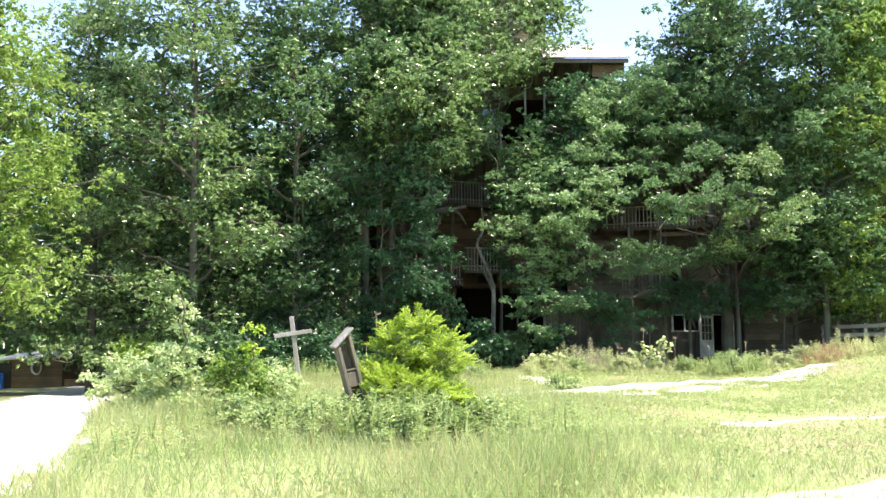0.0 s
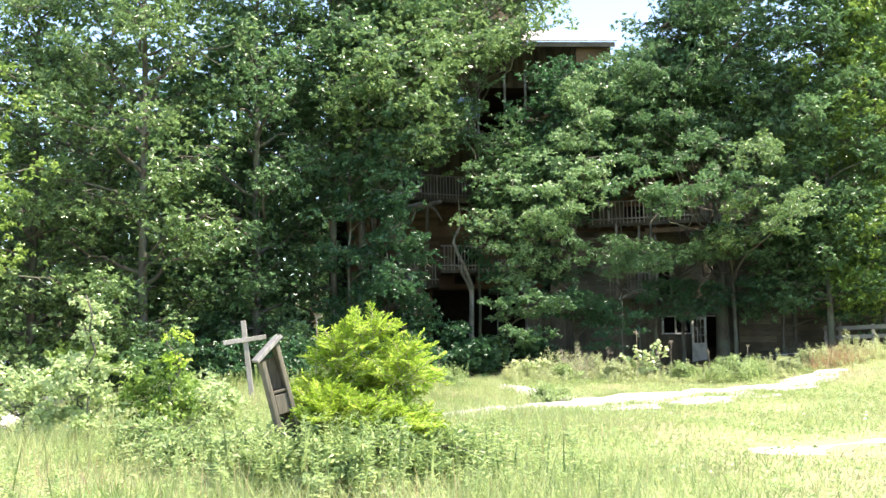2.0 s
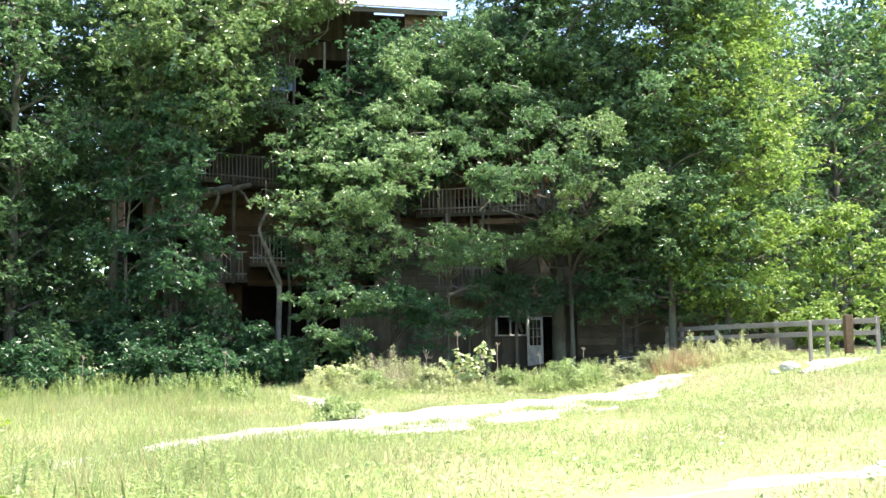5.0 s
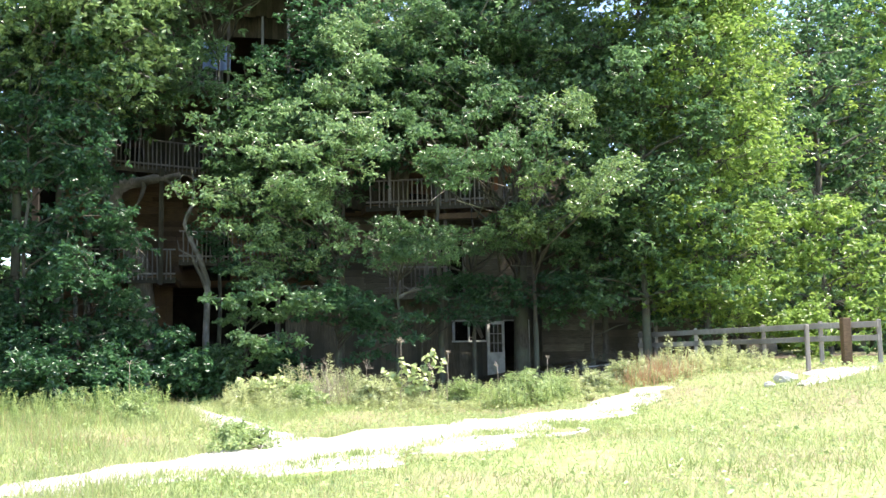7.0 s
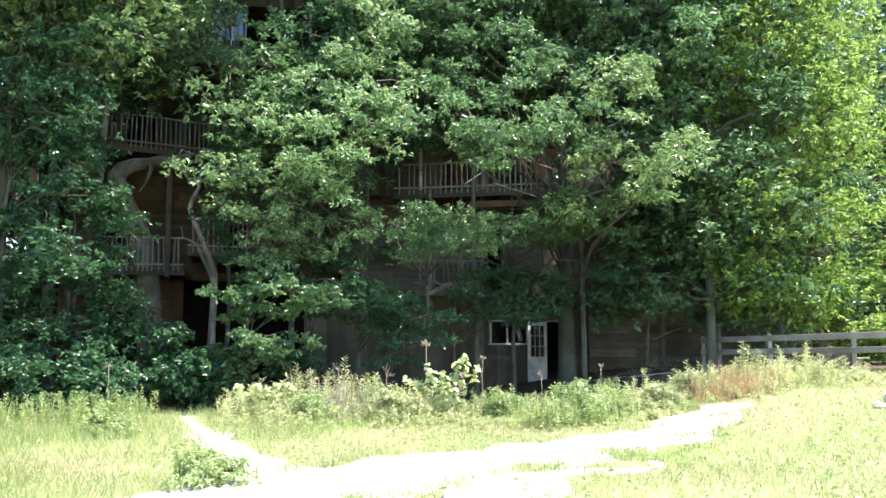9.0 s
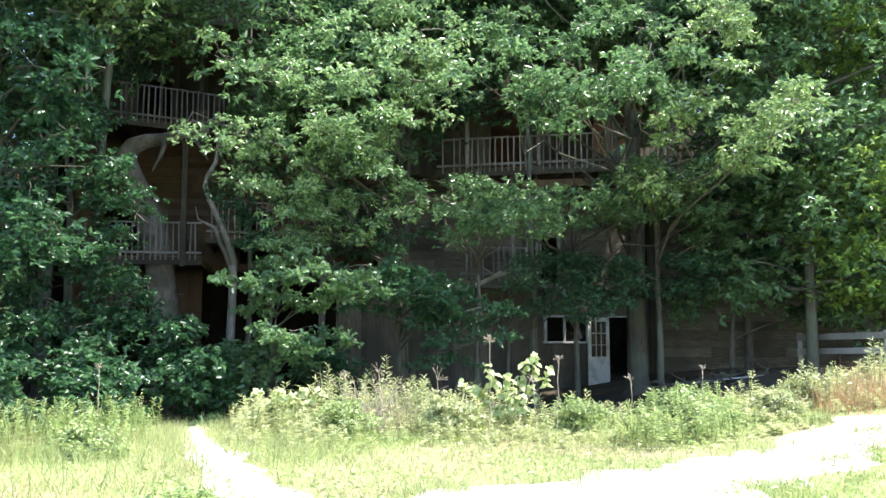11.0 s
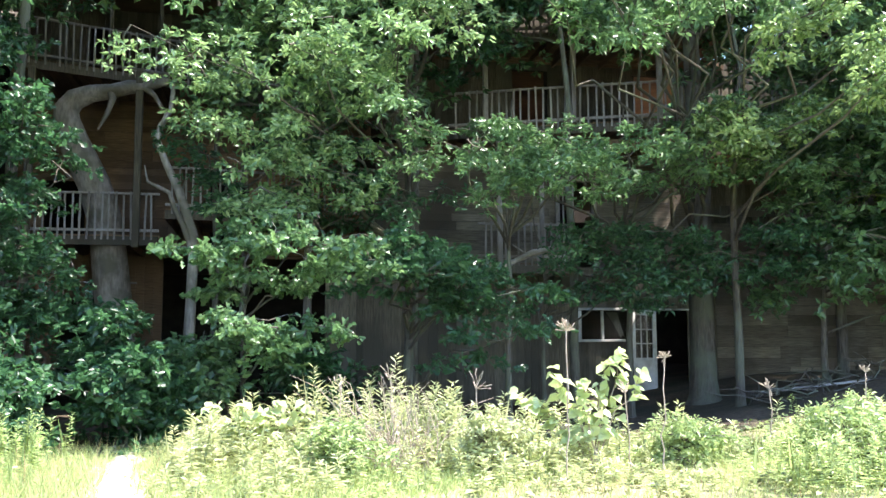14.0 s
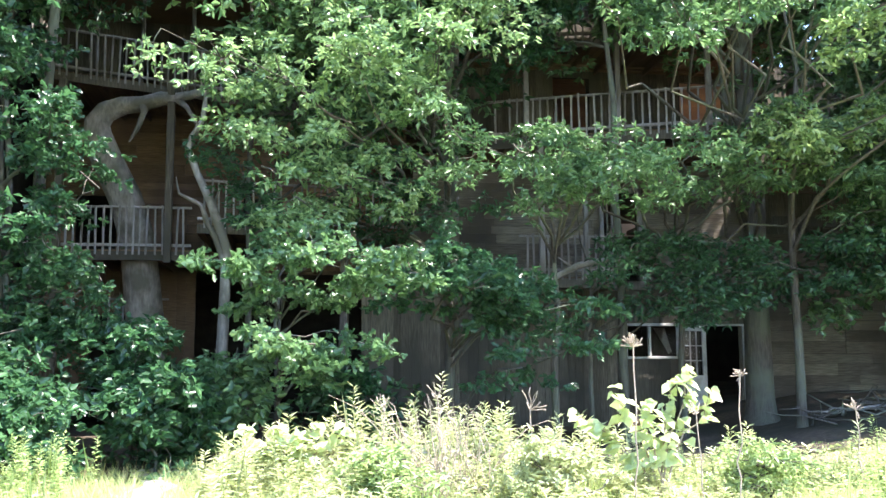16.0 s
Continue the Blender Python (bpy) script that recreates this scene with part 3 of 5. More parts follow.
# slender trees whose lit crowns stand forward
# leaf colour raised to stand for direct sun on these bunches
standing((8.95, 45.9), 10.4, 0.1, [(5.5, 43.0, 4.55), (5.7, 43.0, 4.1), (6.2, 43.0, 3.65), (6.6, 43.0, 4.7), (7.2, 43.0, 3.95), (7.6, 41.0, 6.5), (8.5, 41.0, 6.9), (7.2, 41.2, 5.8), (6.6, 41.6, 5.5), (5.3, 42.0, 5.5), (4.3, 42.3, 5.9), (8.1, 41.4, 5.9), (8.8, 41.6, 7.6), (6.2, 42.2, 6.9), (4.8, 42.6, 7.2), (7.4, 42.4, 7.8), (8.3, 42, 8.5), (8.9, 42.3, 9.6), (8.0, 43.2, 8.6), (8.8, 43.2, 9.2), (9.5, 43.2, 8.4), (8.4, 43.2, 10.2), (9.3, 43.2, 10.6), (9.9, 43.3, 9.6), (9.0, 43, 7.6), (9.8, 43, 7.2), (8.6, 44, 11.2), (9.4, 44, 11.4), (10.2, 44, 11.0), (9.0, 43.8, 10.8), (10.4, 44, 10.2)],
         LEAF_LIT_BRIGHT, 52, "slender tree with pale sunlit leaf bunches", clumps=6, per=140, radius=0.42, crown_from=0.66, leaf=(0.13, 0.055))
standing((15.15, 46.8), 9.6, 0.1, [(12.6, 40.6, 8.3), (11.7, 40.3, 7.4), (10.9, 40.4, 6.5), (11.9, 41.0, 6.3), (13.2, 41.2, 7.0), (12.5, 42, 9.3), (13.9, 42, 8.4), (10.4, 41.4, 7.6), (13.4, 43.9, 9.6), (10.6, 43, 8.6), (11.0, 43, 9.6), (10.4, 43.2, 10.6), (11.2, 43.4, 11.4), (10.2, 43.4, 11.8), (11.8, 43.6, 12.3), (10.0, 43, 9.4), (9.6, 40.2, 6.3), (10.6, 39.8, 6.15), (11.5, 39.4, 6.2), (12.3, 39.0, 6.3), (12.9, 39.6, 6.9), (10.1, 40.0, 6.8), (13.4, 39.4, 6.5)],
         LEAF, 53, "slender tree with pale sunlit leaf bunches", clumps=5, per=110, radius=0.38, crown_from=0.84, leaf=(0.14, 0.058))
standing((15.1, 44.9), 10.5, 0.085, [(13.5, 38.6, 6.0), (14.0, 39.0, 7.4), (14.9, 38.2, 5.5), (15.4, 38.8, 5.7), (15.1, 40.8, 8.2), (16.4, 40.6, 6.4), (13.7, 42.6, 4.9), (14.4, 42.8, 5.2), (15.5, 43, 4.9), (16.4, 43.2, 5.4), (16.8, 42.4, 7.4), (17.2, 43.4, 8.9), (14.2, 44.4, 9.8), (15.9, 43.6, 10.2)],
         LEAF_LIT, 54, "slender tree with pale green sunlit crown", clumps=6, per=150, radius=0.44, crown_from=0.66, leaf=(0.14, 0.058))
standing((10.6, 44.8), 6.0, 0.07, [(8.5, 41.8, 4.3), (9.2, 41.6, 4.2), (9.9, 41.5, 4.1), (10.6, 41.5, 4.25), (11.3, 41.6, 4.3), (12.0, 41.8, 4.35)],
         LEAF, 55, "young tree with flat layered leaf sprays", clumps=5, per=190, radius=0.45, crown_from=0.6, flat=0.22, leaf=(0.12, 0.042))
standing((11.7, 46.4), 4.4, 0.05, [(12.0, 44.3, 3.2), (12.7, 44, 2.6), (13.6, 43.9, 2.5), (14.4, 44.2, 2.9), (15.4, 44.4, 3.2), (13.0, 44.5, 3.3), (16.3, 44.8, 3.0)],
         LEAF_SHADED, 56, "shaded young tree before the board wall", clumps=6, per=190, radius=0.55, crown_from=0.75, flat=0.25, leaf=(0.13, 0.05))
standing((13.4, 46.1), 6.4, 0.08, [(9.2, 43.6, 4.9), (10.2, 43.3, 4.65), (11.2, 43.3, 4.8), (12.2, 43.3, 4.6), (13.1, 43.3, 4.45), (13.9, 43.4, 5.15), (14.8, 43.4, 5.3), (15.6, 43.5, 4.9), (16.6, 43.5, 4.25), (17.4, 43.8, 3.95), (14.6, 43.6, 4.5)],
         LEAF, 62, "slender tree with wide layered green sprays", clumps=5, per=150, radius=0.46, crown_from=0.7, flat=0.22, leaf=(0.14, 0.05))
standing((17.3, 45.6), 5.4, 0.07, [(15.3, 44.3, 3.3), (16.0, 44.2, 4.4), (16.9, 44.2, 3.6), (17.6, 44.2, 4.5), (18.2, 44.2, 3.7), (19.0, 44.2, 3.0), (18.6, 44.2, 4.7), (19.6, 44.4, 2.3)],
         LEAF_SHADED, 63, "shaded young tree with drooping layered sprays", clumps=5, per=140, radius=0.46, crown_from=0.6, flat=0.25, leaf=(0.14, 0.055))
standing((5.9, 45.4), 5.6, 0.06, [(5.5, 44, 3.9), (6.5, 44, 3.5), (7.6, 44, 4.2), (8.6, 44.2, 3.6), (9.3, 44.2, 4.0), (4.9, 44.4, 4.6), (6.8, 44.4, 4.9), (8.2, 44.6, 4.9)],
         LEAF_SHADED, 57, "shaded young tree under taller crowns", clumps=5, per=120, radius=0.42, crown_from=0.4, leaf=(0.13, 0.055))
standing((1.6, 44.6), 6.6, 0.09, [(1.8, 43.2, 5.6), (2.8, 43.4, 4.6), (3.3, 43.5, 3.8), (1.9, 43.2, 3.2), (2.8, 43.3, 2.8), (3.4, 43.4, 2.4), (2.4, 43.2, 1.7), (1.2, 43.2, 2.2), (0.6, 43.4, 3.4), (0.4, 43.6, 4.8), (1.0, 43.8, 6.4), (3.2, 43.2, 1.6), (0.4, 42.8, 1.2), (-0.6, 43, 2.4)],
         LEAF_SHADED, 58, "bushy tree with blue-green shade put into its leaves", clumps=6, per=130, radius=0.52, crown_from=0.45, lobed=True, leaf=(0.15, 0.085))
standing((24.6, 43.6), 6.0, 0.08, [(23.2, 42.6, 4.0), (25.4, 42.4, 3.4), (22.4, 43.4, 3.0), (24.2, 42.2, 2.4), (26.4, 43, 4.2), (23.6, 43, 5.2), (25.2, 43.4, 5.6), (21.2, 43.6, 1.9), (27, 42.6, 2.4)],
         LEAF_SUNLIT, 59, "sunlit young tree beside the rail fence", clumps=7, per=80, radius=0.6, crown_from=0.35, leaf=(0.2, 0.11))
# forked pale trunk with a bare crook
crook = thing("dead_tree", (4.9, 46.3, gz(4.9, 46.3) - 0.05), "pale crooked bare trunk with a fork", "tree")
part("trunk", stem_mesh("trunk", [([(0, 0, 0), (0.01, 0, 1.0), (0, 0, 1.8), (0.03, 0, 2.8), (0.04, 0, 3.6), (-0.12, 0, 4.1), (-0.26, 0, 4.45), (-0.5, 0.03, 4.95), (-0.68, 0, 5.4), (-0.62, -0.04, 5.65), (-0.44, 0, 6.0), (-0.4, 0.1, 6.5), (-0.46, 0.1, 7.2)], [0.13, 0.115, 0.105, 0.1, 0.095, 0.085, 0.075, 0.065, 0.06, 0.058, 0.05, 0.04, 0.02], 9)]), BARK_PALE, crook, smooth=True)
part("limb", stem_mesh("limb", [([(0.03, 0, 3.3), (-0.16, -0.05, 3.8), (-0.3, -0.05, 4.05), (-0.42, -0.05, 4.4), (-0.62, -0.05, 4.5), (-0.82, -0.05, 4.6), (-0.88, -0.05, 4.9)], [0.07, 0.055, 0.05, 0.042, 0.035, 0.025, 0.01], 7)]), BARK_PALE, crook, smooth=True)
part("limb", stem_mesh("limb", [([(-0.12, 0, 4.1), (-0.2, 0.1, 4.5), (-0.12, 0.15, 4.75)], [0.04, 0.03, 0.01], 6)]), BARK_PALE, crook, smooth=True)
fallen = part("fallen_branch", stem_mesh("fallen_branch", [([(10.8, 46.0, 2.66), (11.4, 46, 2.95), (12.2, 46.0, 3.1), (12.8, 46.0, 3.36), (13.3, 46.0, 3.55)], [0.05, 0.06, 0.055, 0.04, 0.02], 7), ([(11.3, 46, 2.9), (11.0, 46, 3.1)], [0.03, 0.01], 5)]), BARK_PALE, smooth=True)
tagged(fallen, "bare grey branch caught across the deck front", "branch")
# open-grown tree far behind the fence
standing((37.5, 60), 19, 0.5, [(34, 58, 15), (41, 58, 16), (35.6, 57, 18), (39.5, 57, 19), (33.5, 60, 17), (42, 61, 18.5), (37.5, 56, 20), (32.6, 58, 13), (42.6, 58, 13.4)], LEAF_SHADED, 61, "tall open tree far behind the fence", clumps=6, per=90, radius=1.3, leaf=(0.3, 0.16), crown_from=0.6)


def shrub(place, high, spread, m, seed, label, stems=9, per=80, leaf=(0.12, 0.06), radius=0.3, group="undergrowth shrubs", clumps=3, lobed=False):
    rng = np.random.default_rng(seed)
    ends = []
    for i in range(stems):
        a = i * 2.4 + rng.normal(0, 0.3)
        u = (i + 0.5) / stems
        r = spread * math.sqrt(u) * rng.uniform(0.7, 1.05)
        ends.append((r * math.cos(a), r * math.sin(a), high * (1 - 0.75 * u ** 1.5) * rng.uniform(0.75, 1.05)))
    return tree(place, high * 0.55, 0.03, ends, m, seed, label, clumps=clumps, per=per, radius=radius, leaf=leaf, crown_from=0.3, category="shrub", group=group, name="shrub", flat=0.6, lobed=lobed)


# the darker leaf copy puts undergrowth shade into many of these shrubs
for i, (x, y, h, s, m) in enumerate(((4.0, 42.9, 2.1, 0.8, LEAF_SHADED), (5.3, 42.7, 1.8, 0.8, LEAF), (2.4, 42.2, 1.6, 1.0, LEAF_SHADED), (0.6, 41.8, 1.9, 1.1, LEAF_SHADED), (-1.4, 41.6, 2.2, 1.2, LEAF), (-3.4, 40.6, 2.0, 1.3, LEAF_SHADED),
                                     (-5.6, 39.6, 2.2, 1.3, LEAF), (-8.2, 39.4, 2.4, 1.5, LEAF_SUNLIT), (7.0, 43.2, 1.5, 0.9, LEAF_SHADED), (-9.4, 42.2, 2.4, 1.4, LEAF), (-0.4, 43.4, 3.0, 1.3, LEAF_SHADED), (4.5, 41.7, 1.5, 0.7, LEAF_SHADED), (1.0, 40.4, 1.5, 1.0, LEAF_SHADED), (2.9, 41.0, 1.2, 0.8, LEAF_SHADED), (-1.6, 40.0, 1.6, 1.0, LEAF_SHADED), (-5, 43.2, 3.2, 1.5, LEAF_SHADED),
                                     (22.5, 41.5, 1.8, 1.2, LEAF_SUNLIT), (25.5, 40.5, 1.6, 1.3, LEAF), (29, 43, 2.4, 1.8, LEAF_SUNLIT), (32, 47, 2.6, 2, LEAF))):
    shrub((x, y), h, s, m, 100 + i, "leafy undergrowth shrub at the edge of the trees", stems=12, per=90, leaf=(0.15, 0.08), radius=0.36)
for i, (x, y, h, s) in enumerate(((-2.7, 23.2, 1.5, 0.75), (-3.7, 23.4, 1.1, 0.7), (-1.7, 23.6, 1.05, 0.6), (-1.2, 24.4, 0.9, 0.5))):
    shrub((x, y), h, s, LEAF_PALE if i != 2 else LEAF_SUNLIT, 130 + i, "pale green wild shrub in tall grass beside the road", stems=11, per=90, leaf=(0.085, 0.045), radius=0.22)
tall = tree((-2.6, 23.0), 2.25, 0.018, [(-0.05, 0, 2.2), (0.1, 0.05, 1.95), (-0.12, 0, 1.75), (0.08, 0, 1.5)], LEAF_PALE, 137, "thin upright sapling above the wild shrub", clumps=3, per=36, radius=0.13, leaf=(0.08, 0.05), category="sapling", name="sapling")
thin = tree((-1.45, 23.4), 1.7, 0.014, [(0.0, 0, 1.65), (0.12, 0.05, 1.35), (-0.1, 0, 1.2)], CEDAR, 138, "thin sapling with yellow and reddish leaves", clumps=3, per=28, radius=0.12, leaf=(0.09, 0.05), category="sapling", name="sapling")

for i, (x, y, h, s) in enumerate(((1.3, 18.0, 0.62, 0.4), (1.9, 17.85, 0.7, 0.45), (2.5, 18.2, 0.6, 0.4), (0.75, 18.1, 0.6, 0.35), (1.0, 18.9, 0.8, 0.4), (2.6, 18.8, 0.55, 0.35), (0.4, 18.8, 0.55, 0.4), (1.6, 17.5, 0.42, 0.4), (-0.4, 19.6, 0.5, 0.45), (-1.2, 21.0, 0.6, 0.5))):
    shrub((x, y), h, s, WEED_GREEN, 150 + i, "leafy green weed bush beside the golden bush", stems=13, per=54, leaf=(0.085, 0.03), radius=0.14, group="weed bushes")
for i, (x, y, h, s) in enumerate(((11.9, 36.6, 0.85, 0.55), (14.2, 37.8, 0.5, 0.5), (7.1, 37.9, 0.6, 0.5), (13.0, 37.6, 0.55, 0.45), (8.7, 38.0, 0.7, 0.45), (5.6, 30.8, 0.42, 0.4), (3.6, 36.6, 0.5, 0.45), (15.2, 38.6, 0.5, 0.45), (10.9, 38.0, 0.65, 0.4))):
    shrub((x, y), h, s, WEED_GREEN if i % 3 != 1 else WEED, 170 + i, "rounded leafy weed bush in the sunlit bank", stems=15, per=66, leaf=(0.075, 0.026), radius=0.15, group="weed bushes")

# ---- meadow ----
def keep_off(x, y):
    """True where a gravel path or the road lies."""
    hit = np.zeros(len(x), bool)
    for line, wide in ((PATHLINE, [0.0, 0.4, 1.3, 2.3, 1.9, 0.9, 0.6]), ([(6.4, 31.0), (5.9, 33.6), (5.35, 36), (4.95, 38), (4.5, 41.5)], [0.9, 0.4, 0.3, 0.25, 0.2]),
                       ([(-4.5, -8), (-3.6, 8), (-4.6, 16), (-7.2, 27), (-10.5, 40), (-14, 52)], [5.2, 5, 4.4, 3.8, 3.6, 3.6])):
        for (a, b), (wa, wb) in zip(zip(line, line[1:]), zip(wide, wide[1:])):
            d = np.array(b) - np.array(a)
            u = np.clip(((x - a[0]) * d[0] + (y - a[1]) * d[1]) / (d @ d), 0, 1)
            dist = np.hypot(x - a[0] - d[0] * u, y - a[1] - d[1] * u)
            hit |= dist < (wa + (wb - wa) * u) / 2
    for (x0, y0, x1, y1, w) in ((3.4, 12.8, 12.4, 15.9, 0.55), (7.2, 20.9, 12, 22.6, 0.32), (6.0, 27.8, 10.8, 31.0, 0.4)):
        d = np.array((x1 - x0, y1 - y0))
        u = np.clip(((x - x0) * d[0] + (y - y0) * d[1]) / (d @ d), 0, 1)
        hit |= (np.hypot(x - x0 - d[0] * u, y - y0 - d[1] * u) < w * 1.3) & (patchy(x, y, 3.1, 44) + 0.25 * np.sin(x * 17 + y * 23) > 0.42)
    return hit


def blades(name, x, y, high, rng, material, label, wide=0.011, lean=0.35):
    """A meadow of leaning, pointed blades."""
    n = len(x)
    z = ground_z(x, y)
    a = rng.random(n) * 2 * math.pi
    side = np.stack([np.cos(a), np.sin(a), np.zeros(n)], 1)
    tilt = np.stack([rng.normal(0, lean, n), rng.normal(0, lean, n), np.ones(n)], 1)
    base = np.stack([x, y, z - 0.01], 1)
    w = (wide * rng.uniform(0.6, 1.5, n))[:, None]
    tip = base + unit(tilt) * high[:, None]
    verts = np.stack([base - side * w / 2, base + side * w / 2, tip], 1).reshape(-1, 3)
    faces = np.arange(n * 3).reshape(-1, 3)
    return tagged(part(name, mesh_np(name, verts, faces), material), label, "grass", kind="stuff")


def patchy(x, y, scale, seed):
    """Smooth patches between 0 and 1."""
    r = np.random.default_rng(seed)
    v = np.zeros(len(x))
    for k in range(6):
        a, p = r.random() * 6.28, r.random() * 6.28
        v += np.sin((x * math.cos(a) + y * math.sin(a)) * scale * (0.6 + 0.35 * k) + p)
    return 0.5 + v / 6


def meadow(count, seed):
    rng = np.random.default_rng(seed)
    y = 4 + 38 * rng.random(count * 2) ** 0.9
    x = -9 + 36 * rng.random(count * 2)
    ok = ~keep_off(x, y) & (np.abs(x - (2 + 0.2 * y)) < 11 + y * 0.42) & (rng.random(count * 2) < 0.35 + 0.65 * patchy(x, y, 0.9, 4))
    return x[ok][:count], y[ok][:count], rng


x, y, rng = meadow(400000, 11)
tall_left = ease((6.5 - x + 0.08 * (y - 12)) / 4)
high = (0.07 + 0.09 * patchy(x, y, 0.5, 7) + 0.17 * tall_left * (0.4 + patchy(x, y, 1.1, 8))) * rng.uniform(0.55, 1.4, len(x))
blades("meadow_grass", x, y, high, rng, GRASS, "sunlit yellow-green meadow grass", 0.012, 0.65)
x, y, rng = meadow(16000, 12)
high = (0.16 + 0.3 * ease((6.5 - x) / 4)) * rng.uniform(0.6, 1.3, len(x))
blades("dry_grass", x, y, high, rng, STRAW, "thin dry straw stalks among the grass", 0.008, 0.2)


# tufts that creep over the edges of the paths, and low broad leaves between the blades
rng = np.random.default_rng(14)
tx, ty = [], []
for (a, b), w in zip(zip(PATHLINE, PATHLINE[1:]), (0.7, 1.6, 2.6, 2.6, 1.8, 1.1)):
    d = Vector((b[0] - a[0], b[1] - a[1])).normalized()
    for k in range(34):
        u, side = rng.random(), rng.choice((-1, 1)) * (w / 2 + rng.normal(0, 0.22))
        tx.append(a[0] + (b[0] - a[0]) * u - d.y * side)
        ty.append(a[1] + (b[1] - a[1]) * u + d.x * side)
x = np.repeat(tx, 46) + rng.normal(0, 0.09, len(tx) * 46)
y = np.repeat(ty, 46) + rng.normal(0, 0.09, len(ty) * 46)
blades("grass_tufts", x, y, rng.uniform(0.07, 0.24, len(x)), rng, GRASS, "loose grass tufts along the gravel path", 0.012, 0.5)
x, y, rng = meadow(52000, 15)
ok = rng.random(len(x)) < 0.15 + 0.85 * patchy(x, y, 1.7, 16)
x, y = x[ok], y[ok]
a = rng.random(len(x)) * 6.283
base = np.stack([x, y, ground_z(x, y) + rng.uniform(0.02, 0.11, len(x))], 1)
way = np.stack([np.cos(a), np.sin(a), rng.normal(0.15, 0.25, len(x))], 1)
size = rng.uniform(0.6, 1.4, len(x))
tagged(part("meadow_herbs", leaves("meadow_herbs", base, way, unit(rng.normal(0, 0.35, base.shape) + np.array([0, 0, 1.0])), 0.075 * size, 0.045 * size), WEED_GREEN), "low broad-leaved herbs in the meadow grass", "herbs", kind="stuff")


def weed_leaves(rng, x, y, high, count, leaf=(0.1, 0.024)):
    """Leaves round upright stems: places, ways, normals and sizes, and the stems."""
    n = len(x)
    z = ground_z(x, y)
    u = 0.2 + 0.82 * (np.arange(count)[None] + rng.random((n, count))) / count
    sway = rng.normal(0, 0.08, (n, 1, 2))
    a = np.arange(count)[None] * 2.4 + rng.random((n, 1)) * 6 + rng.normal(0, 0.7, (n, count))
    p = np.stack([x[:, None] + sway[:, :, 0] * u, y[:, None] + sway[:, :, 1] * u, z[:, None] + high[:, None] * u], 2).reshape(-1, 3)
    up = 0.1 + 0.8 * u ** 2.5
    way = np.stack([np.cos(a), np.sin(a), up * rng.uniform(0.3, 1.3, a.shape)], 2).reshape(-1, 3)
    normal = unit(rng.normal(0, 0.25, p.shape) + np.array([0, 0, 1.0]))
    size = (rng.uniform(0.6, 1.25, a.shape) * (1.2 - 0.55 * u) * (0.75 + 0.5 * high[:, None])).ravel()
    return p, way, normal, leaf[0] * size, leaf[1] * size


def weeds(name, x, y, high, rng, count, label, material, leaf=(0.1, 0.024)):
    p, way, nor, ln, wd = weed_leaves(rng, x, y, high, count, leaf)
    k = len(x)
    stems = leaves(name, np.stack([x, y, ground_z(x, y)], 1), np.stack([rng.normal(0, 0.06, k), rng.normal(0, 0.06, k), np.ones(k)], 1), rng.normal(0, 1, (k, 3)), high, np.full(k, 0.007))
    me = leaves(name, p, way, nor, ln, wd)
    b = bmesh.new()
    b.from_mesh(me)
    b.from_mesh(stems)
    me2 = bpy.data.meshes.new(name)
    b.to_mesh(me2)
    b.free()
    return tagged(part(name, me2, material), label, "weeds", kind="stuff")


rng = np.random.default_rng(21)
x, y = rng.uniform(5.4, 19.5, 1400), 36.2 + 4.4 * rng.random(1400) ** 0.8
y = y + 0.18 * np.maximum(0, x - 14)
ok = ~keep_off(x, y) & (rng.random(len(x)) < 0.15 + 0.95 * patchy(x, y, 1.1, 31)) & (np.hypot(x - 7.75, y - 37.7) > 0.55)
x, y = x[ok], y[ok]
high = 0.64 * (0.3 + 0.62 * ease((y - 36.0 - 0.15 * np.maximum(0, x - 14)) / 2.2)) * rng.uniform(0.3, 1.15, len(x)) * np.where(rng.random(len(x)) < 0.14, 1.35, 1.0) * (0.4 + 0.95 * patchy(x, y, 0.9, 33))
low = ease((x - 11.5) / 2.5)
ok = (y < 39.6 + 0.18 * np.maximum(0, x - 14)) | (x < 12.5)
x, y, high = x[ok], y[ok], (high * (1 - 0.12 * low))[ok]
weeds("weed_bank", x, y, high, rng, 44, "sunlit bank of tall narrow-leaved weeds", WEED, (0.14, 0.026))
# greener weeds; the darker leaf also puts their part shade into colour
x, y = rng.uniform(-9, 4.1, 1100), 36.4 + 4.0 * rng.random(1100)
x, y = x[~keep_off(x, y)], y[~keep_off(x, y)]
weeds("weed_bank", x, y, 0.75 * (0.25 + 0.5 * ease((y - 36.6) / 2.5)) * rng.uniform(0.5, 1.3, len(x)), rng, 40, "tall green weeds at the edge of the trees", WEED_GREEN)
x, y = rng.uniform(-2.6, 4.0, 800), rng.uniform(16.6, 25, 800)
ok = ~keep_off(x, y) & (rng.random(800) < patchy(x, y, 0.8, 35))
x, y = x[ok], y[ok]
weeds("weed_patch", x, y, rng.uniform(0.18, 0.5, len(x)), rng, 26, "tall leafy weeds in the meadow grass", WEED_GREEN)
x, y = 1.7 + rng.normal(0, 0.8, 110), 18.15 + rng.normal(0, 0.45, 110)
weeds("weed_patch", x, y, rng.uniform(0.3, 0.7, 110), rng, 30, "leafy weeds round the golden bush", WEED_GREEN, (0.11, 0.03))
